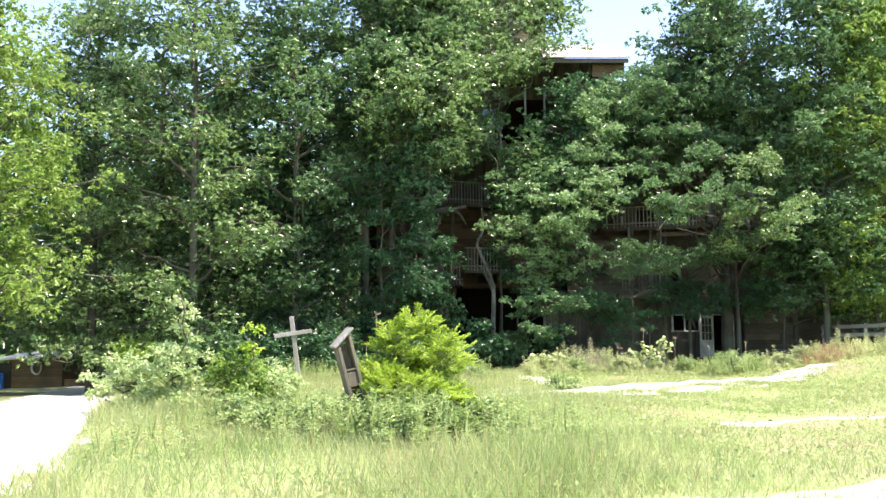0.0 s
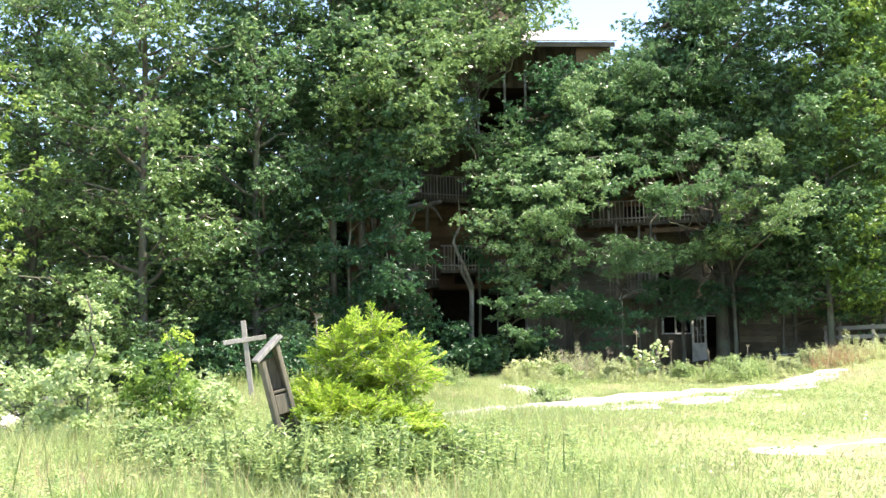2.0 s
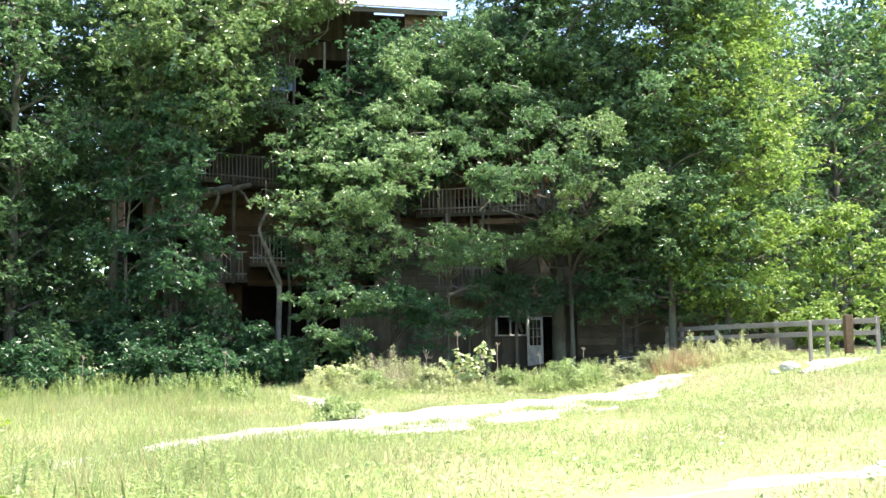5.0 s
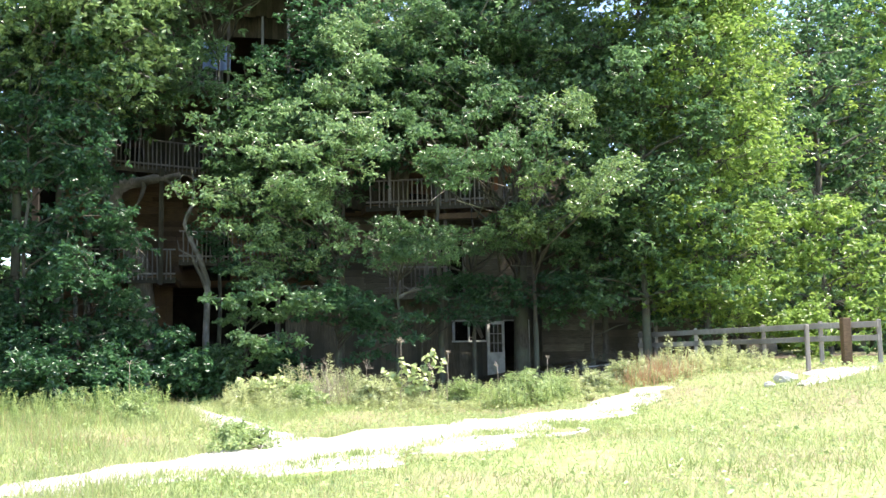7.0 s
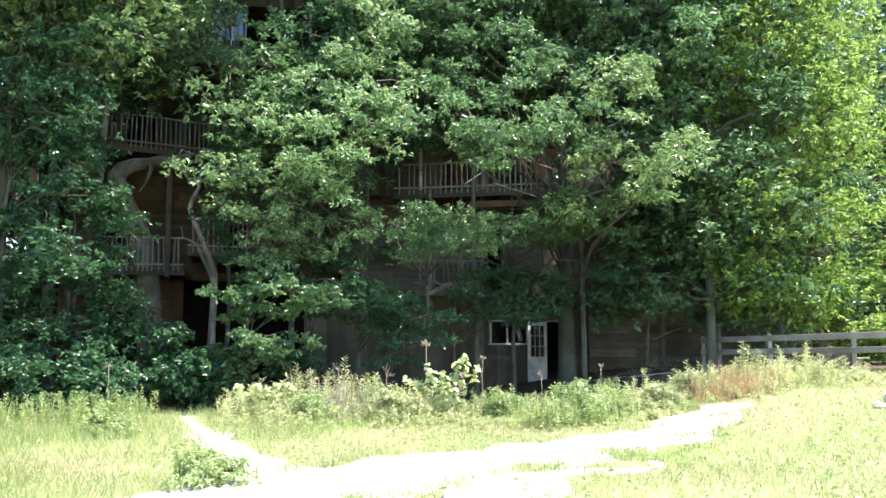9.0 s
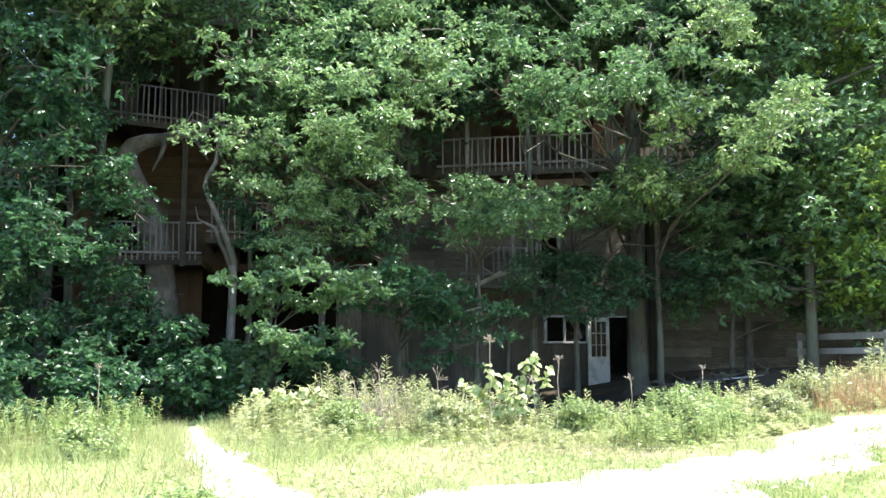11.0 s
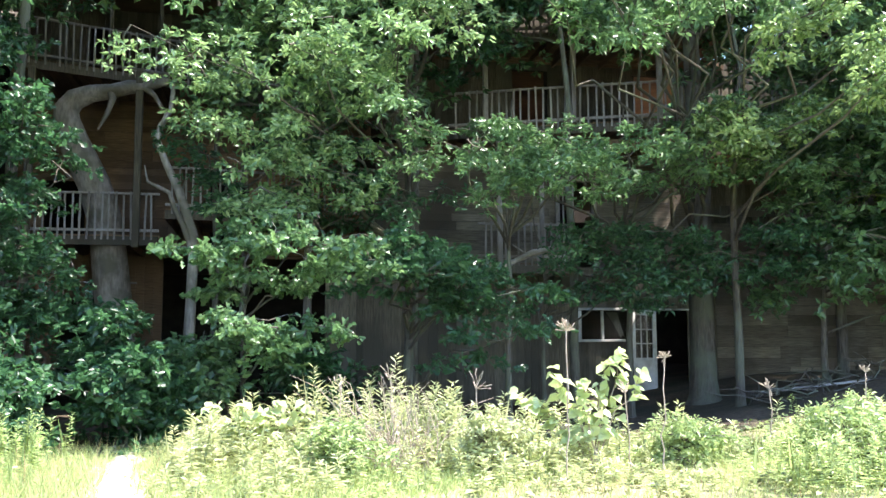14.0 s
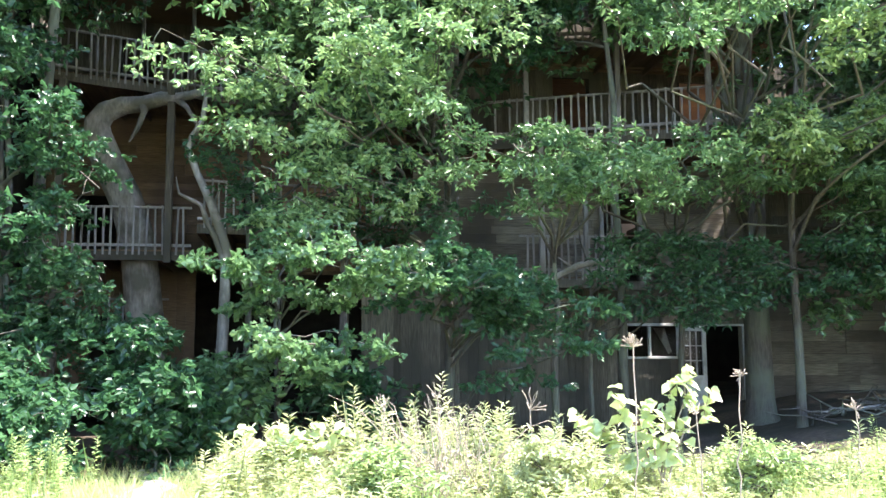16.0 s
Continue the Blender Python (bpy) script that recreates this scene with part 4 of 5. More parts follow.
for cx, cy, k, hh in ((0.8, 17.8, 34, 0.62), (1.7, 17.6, 40, 0.7), (11.3, 36.1, 30, 0.6), (5.5, 31.0, 26, 0.4), (12.6, 36.6, 22, 0.6), (13.4, 38.9, 26, 0.6)):
    x, y = cx + rng.normal(0, 0.25, k), cy + rng.normal(0, 0.25, k)
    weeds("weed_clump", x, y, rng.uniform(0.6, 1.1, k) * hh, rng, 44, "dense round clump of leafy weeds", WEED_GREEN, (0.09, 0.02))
x, y = 15.7 + rng.normal(0, 0.55, 500), 37.6 + rng.normal(0, 0.45, 500)
tagged(blades("dry_grass_tuft", x, y, rng.uniform(0.35, 0.8, 500), rng, mat("reddish_grass", (0.36, 0.2, 0.11), (0.48, 0.31, 0.18), 3, 0.7, bump=0, vary=0.25, island=True, through_light=0.2), "reddish dry grass tuft in the weeds", 0.012, 0.22))

# ---- single plants at the bank ----
def pale_sapling(place, ends, seed, label):
    rng = np.random.default_rng(seed)
    ob = thing("sapling", (*place, gz(*place)), label, "sapling")
    stems, base, way = [], [], []
    for e in ends:
        line = bent((0, 0, 0), e, rng, 0.05, 6, 0.1)
        stems.append((line, [0.012 - 0.0015 * k for k in range(7)], 5))
        for k in range(2, 7):
            for s in range(6):
                base.append(np.array(line[k]) + rng.normal(0, 0.03, 3))
                way.append(np.array(e) * np.array([1, 1, 0]) * 0.5 + rng.normal(0, 0.6, 3) * np.array([1, 1, 0.3]) + np.array([0, 0, -0.25]))
    for st in stems:
        part("stem", stem_mesh("stem", [st]), TWIG, ob)
    n = len(base)
    nor = unit(rng.normal(0, 0.45, (n, 3)) + np.array([0, -0.35, 1]))
    size = rng.uniform(0.7, 1.25, n)
    part("foliage", leaves("foliage", np.array(base), np.array(way), nor, 0.14 * size, 0.12 * size, 0.15, broad=True), LEAF_GLARE, ob)
    return ob


pale_sapling((9.9, 38.2), [(-0.85, -0.1, 0.85), (-0.5, -0.1, 1.05), (0.1, -0.1, 1.1), (0.3, -0.1, 1.3), (0.5, -0.1, 1.05), (-0.2, -0.3, 0.95), (-0.65, -0.1, 0.75)], 71, "sapling with large pale heart-shaped leaves among weeds")
pale_sapling((6.3, 39.6), [(-0.55, -0.3, 0.65), (-0.2, -0.3, 0.68), (0.2, -0.3, 0.68), (0.5, -0.3, 0.62), (0, -0.5, 0.6)], 72, "low sapling with large pale leaves among weeds")


def seed_stalk(place, high, seed, label, head=0.09, twigs=16):
    rng = np.random.default_rng(seed)
    ob = thing("seed_stalk", (*place, gz(*place)), label, "dry stalk")
    line = bent((0, 0, 0), (rng.normal(0, 0.04), rng.normal(0, 0.04), high - head), rng, 0.015, 8)
    part("stem", stem_mesh("stem", [(line, [0.007] * 9, 5)]), TWIG, ob)
    stems = []
    for i in range(twigs):
        d = rng.normal(0, 1, 3) * np.array([0.7, 0.7, 0.8]) + np.array([0, 0, 1.0])
        d = d / np.linalg.norm(d) * head * rng.uniform(0.6, 1.2)
        stems.append((bent(line[-1], np.array(line[-1]) + d, rng, 0.08, 3), [0.004, 0.003, 0.004, 0.006], 4))
    for st in stems:
        part("seed_twig", stem_mesh("seed_twig", [st]), TWIG, ob)
    return ob


seed_stalk((9.15, 36.8), 1.62, 81, "dry branched seed head on a bare stalk", 0.11, 22)
seed_stalk((10.3, 37.3), 1.3, 82, "dry curled seed head on a bare stalk", 0.08)
seed_stalk((10.05, 37.5), 1.0, 83, "dry forked weed stalk", 0.12, 8)
seed_stalk((7.75, 38.4), 1.15, 84, "dry forked weed stalk", 0.16, 6)
seed_stalk((7.1, 38.3), 1.0, 85, "dry forked weed stalk", 0.16, 6)
seed_stalk((11.6, 37.4), 1.0, 86, "slender white-topped weed stalk in bloom", 0.1, 14)
seed_stalk((12.9, 37.8), 1.05, 87, "slender white-topped weed stalk in bloom", 0.1, 14)
seed_stalk((8.7, 38.6), 1.1, 88, "dry forked weed stalk", 0.2, 8)
brush = thing("dead_brush", (7.8, 38.3, gz(7.8, 38.3)), "tangle of dry bare stalks in the weeds", "brush")
rng = np.random.default_rng(90)
stems = []
for i in range(70):
    a = (rng.normal(0, 0.22), rng.normal(0, 0.15), 0)
    b = (a[0] + rng.normal(-0.12, 0.35), a[1] + rng.normal(0, 0.2), rng.uniform(0.4, 1.05))
    stems.append((bent(a, b, rng, 0.06, 4, 0.1), [0.005, 0.005, 0.004, 0.003, 0.002], 4))
for st in stems:
    part("stalk", stem_mesh("stalk", [st]), TWIG, brush)
for i, (px, py) in enumerate(((1.25, 21.4), (-0.1, 37.5), (3.3, 39.0))):
    seed_stalk((px, py), 1.25, 93 + i, "dry grass stalk above the weeds", 0.1, 9)

seed_stalk((1.15, 18.9), 1.75, 97, "thin curved dry stalk beside the leaning post", 0.08, 7)

# ---- golden bush and leaning post ----
bush = thing("bush", (1.7, 18.7, gz(1.7, 18.7)), "golden-green feathery bush in tall grass", "bush")
rng = np.random.default_rng(33)
stems, base, way, face = [], [], [], []
lobes = [((0.05, 0.0, 1.4), 0.32), ((-0.28, 0.1, 1.2), 0.36), ((0.42, -0.05, 1.08), 0.36)]
for k in range(13):
    a, z = k * 2.39996 + 0.4, 0.32 + 0.72 * (k * 0.618 % 1)
    r = (0.66 - 0.22 * z) * rng.uniform(0.8, 1.1)
    lobes.append(((r * math.cos(a), r * math.sin(a), z), rng.uniform(0.26, 0.4)))
for i in range(720):
    (cx, cy, cz), ball = lobes[i % len(lobes)]
    out = rng.normal(0, 1, 3) + np.array((cx * 1.2, cy * 1.2, 0.55))
    out = out / np.linalg.norm(out)
    e = np.array((cx, cy, cz)) + out * ball * rng.uniform(0.55, 1.08)
    d = out * np.array((1, 1, 0.55)) + np.array((0.12, 0, 0.22)) + rng.normal(0, 0.2, 3)
    d = d / np.linalg.norm(d)
    length = rng.uniform(0.22, 0.42)
    s_ = e - d * length * 0.6
    line = bent(s_, e + d * length * 0.4, rng, 0.04, 5, 0.05)
    stems.append((line, [0.006, 0.005, 0.004, 0.004, 0.003, 0.002], 3))
    nor = np.array((0, 0, 1.0)) + out * 0.5 + rng.normal(0, 0.25, 3)
    side = np.cross(d, nor)
    side = side / np.linalg.norm(side)
    for k in range(11):
        v_ = (k + 0.4) / 11
        p = np.array(line[int(v_ * 5)]) * (1 - v_ * 5 % 1) + np.array(line[int(v_ * 5) + 1]) * (v_ * 5 % 1)
        reach = 0.13 * (1 - v_) + 0.025
        for sgn in (-1, 1):
            w = d * 0.75 + side * sgn * 0.75 + rng.normal(0, 0.1, 3)
            for q in range(4):
                base.append(p + w * reach * q / 4)
                way.append(w + side * rng.normal(0, 0.35))
                face.append(nor)
part("branchwork", stem_mesh("branchwork", stems), TWIG, bush)
n = len(base)
size = rng.uniform(0.65, 1.2, n)
part("foliage", leaves("foliage", np.array(base), np.array(way), unit(np.array(face) + rng.normal(0, 0.35, (n, 3))), 0.05 * size, 0.016 * size), CEDAR, bush)

marker = thing("wooden_post_box", (1.05, 18.3, gz(1.05, 18.3)), "leaning grey wooden post box with a slanted lid", "post")
tilt = pose(0, 0, 0, 0, -15, 20)
for size, place, rot, name in (((0.045, 0.2, 1.3), (-0.09, 0, 0.65), (0, 0, 0), "side_board"), ((0.045, 0.2, 1.42), (0.09, 0, 0.71), (0, 0, 0), "side_board"), ((0.14, 0.03, 0.62), (0, -0.05, 0.32), (0, 0, 0), "front_board"),
                               ((0.14, 0.03, 0.2), (0, -0.07, 0.83), (0, 0, 6), "front_board"), ((0.14, 0.03, 1.3), (0, 0.09, 0.65), (0, 0, 0), "back_board"), ((0.14, 0.18, 0.03), (0, 0, 0.96), (0, 0, 0), "shelf"), ((0.36, 0.27, 0.04), (0.0, 0, 1.4), (0, -32, 0), "lid")):
    b = box(size, place, rot, 0.008)
    b.transform(tilt)
    part(name, b, WOOD_GREY if name == "lid" else WOOD, marker)

cross = thing("wooden_cross", (-1.75, 33.2, gz(-1.75, 33.2)), "pale weathered wooden cross leaning in the grass", "cross")
for size, place, rot, name in (((0.13, 0.07, 2.05), (-0.13, 0, 1.0), (0, -7, 0), "upright"), ((1.1, 0.06, 0.12), (-0.2, -0.066, 1.52), (0, -8, 6), "arm")):
    part(name, box(size, place, rot, 0.01), WOOD_GREY, cross)

# ---- shed by the road ----
sx, sy = -19.4, 60.0
shed = thing("shed", (sx, sy, gz(sx, sy)), "small brown roadside shed with a low flat roof", "shed")
g0 = gz(sx, sy)
for size, place, name in (((2.9, 0.1, 1.75), (-0.15, -1.2, 0.88), "front_wall"), ((0.1, 2.4, 1.7), (-1.65, 0, 0.85), "side_wall"), ((0.1, 2.4, 1.7), (1.25, 0, 0.85), "side_wall"), ((4.2, 0.1, 1.7), (0.3, 1.25, 0.85), "back_wall"),
                          ((0.12, 0.12, 1.75), (2.35, -1.2, 0.88), "corner_post"), ((0.9, 0.06, 0.5), (1.85, -1.2, 0.25), "low_wall")):
    part(name, box(size, place), WOOD_WARM, shed)
lid = part("roof", box((5.0, 3.3, 0.12), (0.2, -0.1, 1.86), (4, -3, 0), 0.02), METAL, shed, "pale flat roof slab")
# dark sheet on the shed front in place of a doorway's shade
part("doorway_shade_sheet", box((0.8, 0.04, 1.4), (-1.9, -1.28, 0.7)), DARK, shed)
for k in range(8):
    part("siding_board", box((2.9, 0.03, 0.2), (-0.15, -1.265, 0.1 + k * 0.215), (0, 0, 0), 0.004), WOOD_WARM, shed)
wreath = stem_mesh("wreath", [([(0.26 * math.cos(a), 0, 0.36 * math.sin(a)) for a in np.linspace(0, 2 * math.pi, 19)], [0.06] * 19, 6)])
w_ob = part("wreath", wreath, WHITE)
w_ob.matrix_basis = pose(sx - 0.1, sy - 1.36, g0 + 1.15)
tagged(w_ob, "white oval wreath hanging on the shed wall", "wreath")
brl = bmesh.new()
bmesh.ops.create_cone(brl, cap_ends=True, segments=20, radius1=0.29, radius2=0.29, depth=0.85, matrix=Matrix.Translation((0, 0, 0.425)))
bmesh.ops.bevel(brl, geom=[e for e in brl.edges if abs(e.verts[0].co.z - e.verts[1].co.z) < 0.01], offset=0.03, segments=2, affect="EDGES")
barrel = part("barrel", brl, BLUE_DEEP)
barrel.matrix_basis = pose(sx - 1.95, sy - 1.9, gz(sx - 1.95, sy - 1.9))
tagged(barrel, "blue plastic barrel beside the shed", "barrel")

# ---- rail fence ----
fence = thing("rail_fence", (18.2, 39.5, gz(18.2, 39.5)), "grey wooden rail fence at the meadow's edge", "fence")
FX = Matrix.Translation((-18.2, -39.5, -gz(18.2, 39.5)))
ends = [(18.45, 44.4, 1.37), (19.1, 42.0, 1.41), (19.85, 39.6, 1.45), (20.45, 37.9, 1.49), (21.1, 36.5, 1.5)]
for fx, fy, top in ends:
    g = gz(fx, fy) - 0.15
    b = box((0.1, 0.09, top + 0.12 - g), (fx, fy, (top + 0.12 + g) / 2), (0, 0, -20), 0.012)
    b.transform(FX)
    part("fence_post", b, WOOD_GREY, fence)
for (ax, ay, ta), (bx, by, tb) in zip(ends, ends[1:]):
    for drop, size in ((0, 0.15), (0.33, 0.14)):
        za, zb = ta - drop, tb - drop
        length = math.dist((ax, ay, za), (bx, by, zb))
        b = box((length + 0.06, 0.045, size), (0, 0, 0), (0, 0, 0), 0.008)
        b.transform(Matrix.Translation(((ax + bx) / 2 - 0.07, (ay + by) / 2 - 0.03, (za + zb) / 2)) @ Matrix.Rotation(math.atan2(by - ay, bx - ax), 4, "Z") @ Matrix.Rotation(-math.asin((zb - za) / length), 4, "Y"))
        b.transform(FX)
        part("rail", b, WOOD_GREY, fence)
for fx, fy, wide, top, m, label in ((20.6, 37.1, 0.21, 1.68, WOOD_WARM, "thick rusty brown post standing before a rail fence"), (17.85, 34.7, 0.09, 1.48, WOOD_GREY, "thin weathered grey post in pale sand")):
    g = gz(fx, fy) - 0.2
    b = box((wide, wide, top - g), (0, 0, (top - g) / 2), (0, 0, -12), 0.015)
    o = part("wooden_post", b, m)
    o.matrix_basis = pose(fx, fy, g)
    tagged(o, label, "post")

# ---- loose boards and stones ----
for i, (a, b_, w) in enumerate((((15.2, 44.4, 0.28), (18.3, 44.8, 0.52), 0.12), ((17.0, 43.6, 0.02), (18.9, 43.8, 0.16), 0.12), ((15.8, 45.2, 0.3), (18.0, 44.9, 0.28), 0.1))):
    va, vb = Vector(a), Vector(b_)
    d = vb - va
    bb = box((d.length, w, 0.035), (0, 0, 0), (0, 0, 0), 0.004)
    o = part("loose_board", bb, WOOD_GREY)
    o.matrix_basis = Matrix.Translation((va + vb) / 2) @ d.to_track_quat("X", "Z").to_matrix().to_4x4()
    tagged(o, "pale grey loose board lying on a brush heap", "board", "loose boards")
heap = []
rng = np.random.default_rng(95)
for i in range(60):
    a = np.array((rng.uniform(15, 18.4), rng.uniform(43.6, 45.4), 0))
    a[2] = gz(a[0], a[1]) + rng.uniform(0, 0.3)
    b_ = a + np.array((rng.normal(0, 0.7), rng.normal(0, 0.4), rng.uniform(-0.1, 0.35)))
    heap.append((bent(a, b_, rng, 0.05, 4), [0.02, 0.018, 0.014, 0.01, 0.005], 5))
tagged(part("brush_heap", stem_mesh("brush_heap", heap), BARK, smooth=True), "heap of dead branches before the board wall", "brush", kind="stuff")
log = part("log", stem_mesh("log", [([(7.0, 42.6, gz(7, 42.6) + 0.12), (8.4, 42.8, gz(8.4, 42.8) + 0.14), (10.2, 42.9, gz(10, 43) + 0.13)], [0.11, 0.1, 0.09], 9)]), BARK_PALE, smooth=True)
tagged(log, "grey fallen log behind the weeds", "log")


def stone(x, y, size, seed):
    rng = np.random.default_rng(seed)
    b = bmesh.new()
    bmesh.ops.create_icosphere(b, subdivisions=2, radius=size)
    for v_ in b.verts:
        v_.co = v_.co * (1 + 0.3 * noise.noise(v_.co / size * 1.3 + Vector((seed, 0, 0))))
        v_.co.z *= 0.55
    o = part("stone", b, GRAVEL)
    o.matrix_basis = pose(x, y, gz(x, y) + size * 0.2, 0, 0, rng.uniform(0, 360))
    return tagged(o, "pale stone lying in the grass", "stone", "stones")


for i, (x_, y_, s_) in enumerate(((8.4, 31.4, 0.1), (16.9, 34.1, 0.26), (16.3, 33.8, 0.13), (7.6, 29.3, 0.07), (10.4, 32.2, 0.06), (11.6, 33.2, 0.08))):
    stone(x_, y_, s_, 200 + i)

# ---- tree house ----
house = thing("treehouse", (10, 50, 0), "huge weathered wooden tree house of many storeys behind the trees", "tree house")
HOUSE = Matrix.Translation((-10, -50, 0))


def hpart(name, data, material, parent=None, label=""):
    """A part of the house, given in the place's own coordinates."""
    data.transform(HOUSE)
    return part(name, data, material, parent or house, label)


def hplank(name, parent, size, place, rz=0.0, material=None, tilt=0.0):
    return plank(name, parent, size, (place[0] - 10, place[1] - 50, place[2]), rz, material, tilt)


def split(lo, hi, cuts):
    """The stretches of lo..hi that no cut covers."""
    spans = [(lo, hi)]
    for a, b in cuts:
        spans = [s for lo_, hi_ in spans for s in ((lo_, min(hi_, a)), (max(lo_, b), hi_)) if s[1] - s[0] > 0.03]
    return spans


def plank_wall(p0, p1, z0, z1, material, upright=True, openings=(), wide=0.19, seed=1, label="", sheet_back=True, gap=0.006):
    """A wall of single planks from p0 to p1; openings are (from, to, bottom, top) along it."""
    rng = random.Random(seed)
    d = Vector((p1[0] - p0[0], p1[1] - p0[1]))
    length, rz = d.length, math.degrees(math.atan2(d.y, d.x))
    d.normalize()
    wall = None
    edges = sorted({0, length, *(v for o in openings for v in o[:2])})
    for a, b in zip(edges, edges[1:]):
        mid = (a + b) / 2
        for lo, hi in split(z0, z1, [o[2:] for o in openings if o[0] < mid < o[1]]):
            # near-black backing paints the shade behind gaps between planks
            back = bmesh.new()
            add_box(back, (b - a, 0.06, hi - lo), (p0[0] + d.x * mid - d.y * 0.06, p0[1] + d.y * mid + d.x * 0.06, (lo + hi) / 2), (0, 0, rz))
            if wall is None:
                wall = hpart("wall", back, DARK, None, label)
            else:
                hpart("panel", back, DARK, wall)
    at = 0.0
    top = length if upright else z1 - z0
    while at < top - 0.02:
        w = min(wide * rng.uniform(0.75, 1.3), top - at)
        if upright:
            for lo, hi in split(z0, z1, [o[2:] for o in openings if o[0] < at + w / 2 < o[1]]):
                u, out = at + w / 2, rng.uniform(0, 0.012)
                drop = rng.uniform(0, 0.08) if lo == z0 else 0
                hplank("plank", wall, (w - gap, 0.025, hi - lo - drop), (p0[0] + d.x * u + d.y * out, p0[1] + d.y * u - d.x * out, (lo + hi + drop) / 2), rz, material)
        else:
            z = z0 + at + w / 2
            for lo, hi in split(0, length, [o[:2] for o in openings if o[2] < z < o[3]]):
                marks = [lo]
                while marks[-1] < hi - 2.6:
                    marks.append(marks[-1] + rng.uniform(1.6, 2.5))
                marks.append(hi)
                for a, b in zip(marks, marks[1:]):
                    u, out = (a + b) / 2, rng.uniform(0, 0.014)
                    hplank("plank", wall, (b - a - 0.008, 0.025, w - gap), (p0[0] + d.x * u + d.y * out, p0[1] + d.y * u - d.x * out, z), rz, material, rng.uniform(-0.25, 0.25))
        at += w
    return wall


def railing(p0, p1, z, high=0.85, step=0.155, material=None, seed=0, tilt=0.0, missing=0.06):
    """Rails, posts and single balusters on a deck's edge."""
    rng = random.Random(seed)
    material = material or WOOD_GREY
    d = Vector((p1[0] - p0[0], p1[1] - p0[1]))
    length, rz = d.length, math.degrees(math.atan2(d.y, d.x))
    d.normalize()
    bm = bmesh.new()
    mid = (p0[0] + d.x * length / 2, p0[1] + d.y * length / 2)
    for h, t in ((high, 0.045), (0.1, 0.06)):
        add_box(bm, (length, 0.09, t), (*mid, z + h), (0, 0, rz), 0.006)
    rail = hpart("railing", bm, material)
    n = int(length / step)
    for i in range(1, n):
        if rng.random() < missing:
            continue
        u = length * i / n + rng.uniform(-0.015, 0.015)
        over = rng.uniform(-0.02, 0.05)
        hplank("baluster", rail, (0.042, 0.034, high + over + 0.12), (p0[0] + d.x * u + d.y * 0.05, p0[1] + d.y * u - d.x * 0.05, z + (high + over) / 2 - 0.06), rz, material, rng.uniform(-1.5, 1.5))
    return rail


def deck(front0, front1, back_y, z, thick=0.2, label=""):
    """A deck of joists and boards from its front edge to the wall behind."""
    bm = bmesh.new()
    p0, p1 = Vector(front0), Vector(front1)
    n = max(2, int((p1.x - p0.x) / 0.14))
    d = p1 - p0
    add_box(bm, (d.length, 0.05, 0.1), ((p0.x + p1.x) / 2, back_y - 0.03, z - 0.1))
    ob = hpart("deck", bm, WOOD_WARM, None, label or "brown board deck seen from below")
    for i in range(n):
        p = p0.lerp(p1, (i + 0.5) / n)
        hplank("deck_board", ob, ((p1.x - p0.x) / n - 0.008, back_y - p.y, 0.035), (p.x, (back_y + p.y) / 2, z - 0.018), 0, WOOD_WARM)
    rz = math.degrees(math.atan2(d.y, d.x))
    m = (p0 + p1) / 2
    hplank("fascia_board", ob, (d.length, 0.045, thick), (m.x, m.y - 0.03, z - thick / 2 - 0.04), rz, WOOD)
    k = max(2, int(d.length / 0.6))
    for i in range(k + 1):
        p = p0.lerp(p1, i / k)
        hplank("joist", ob, (0.045, back_y - p.y - 0.03, thick - 0.03), (p.x, (back_y + p.y) / 2 + 0.03, z - 0.04 - thick / 2), 0, WOOD_WARM)
    return ob


def post(x, y, z0, z1, size=0.12, material=None, lean=0.0):
    b = box((size, size, z1 - z0), (x, y, (z0 + z1) / 2), (0, lean, 0), 0.012)
    return hpart("post", b, material or WOOD_GREY)


# ground storey: upright boards with the window and the open door
WY = 50.4
plank_wall((7.6, WY), (17.0, WY), -0.3, 2.85, WOOD, True, [(6.16, 7.44, 1.3, 2.02), (8.07, 9.04, -0.3, 2.02)], seed=4, label="dark upright board wall of the ground storey")
plank_wall((17.0, 49.7), (26.5, 49.3), -0.2, 4.15, WOOD_H, False, wide=0.24, seed=6, label="wall of grey horizontal boards")
plank_wall((17.0, WY), (17.0, 49.7), -0.3, 4.15, WOOD, True, seed=7)
# storeys above
plank_wall((8.8, 50.6), (17.0, 50.6), 3.0, 5.9, WOOD_H, False, [(4.55, 5.4, 3.0, 5.2)], wide=0.22, seed=9, label="brown board wall of the second storey")
plank_wall((9.0, 50.8), (18.5, 50.8), 6.2, 8.6, WOOD, True, [(3.2, 4.1, 6.2, 8.1), (6.5, 7.6, 7.0, 8.1)], seed=11)
plank_wall((9.0, 50.9), (17.0, 50.9), 8.5, 13.4, WOOD, True, [(2.2, 3.1, 8.5, 10.4)], seed=12)
plank_wall((-0.5, 54.0), (9.0, 54.0), 3.6, 7.6, WOOD_WARM, False, [(1.0, 2.0, 3.6, 5.6), (5.2, 6.2, 3.9, 5.6)], wide=0.22, seed=13)
plank_wall((-0.5, 54.0), (9.0, 54.0), 7.7, 10.2, WOOD, True, [(2.0, 3.0, 7.7, 9.7), (6.0, 7.0, 8.4, 9.5)], seed=14)
plank_wall((-0.8, 51.6), (9.0, 51.6), 10.3, 15.0, WOOD, True, [(2.4, 3.3, 10.4, 12.3), (6.1, 9.4, 10.5, 12.8)], seed=15)
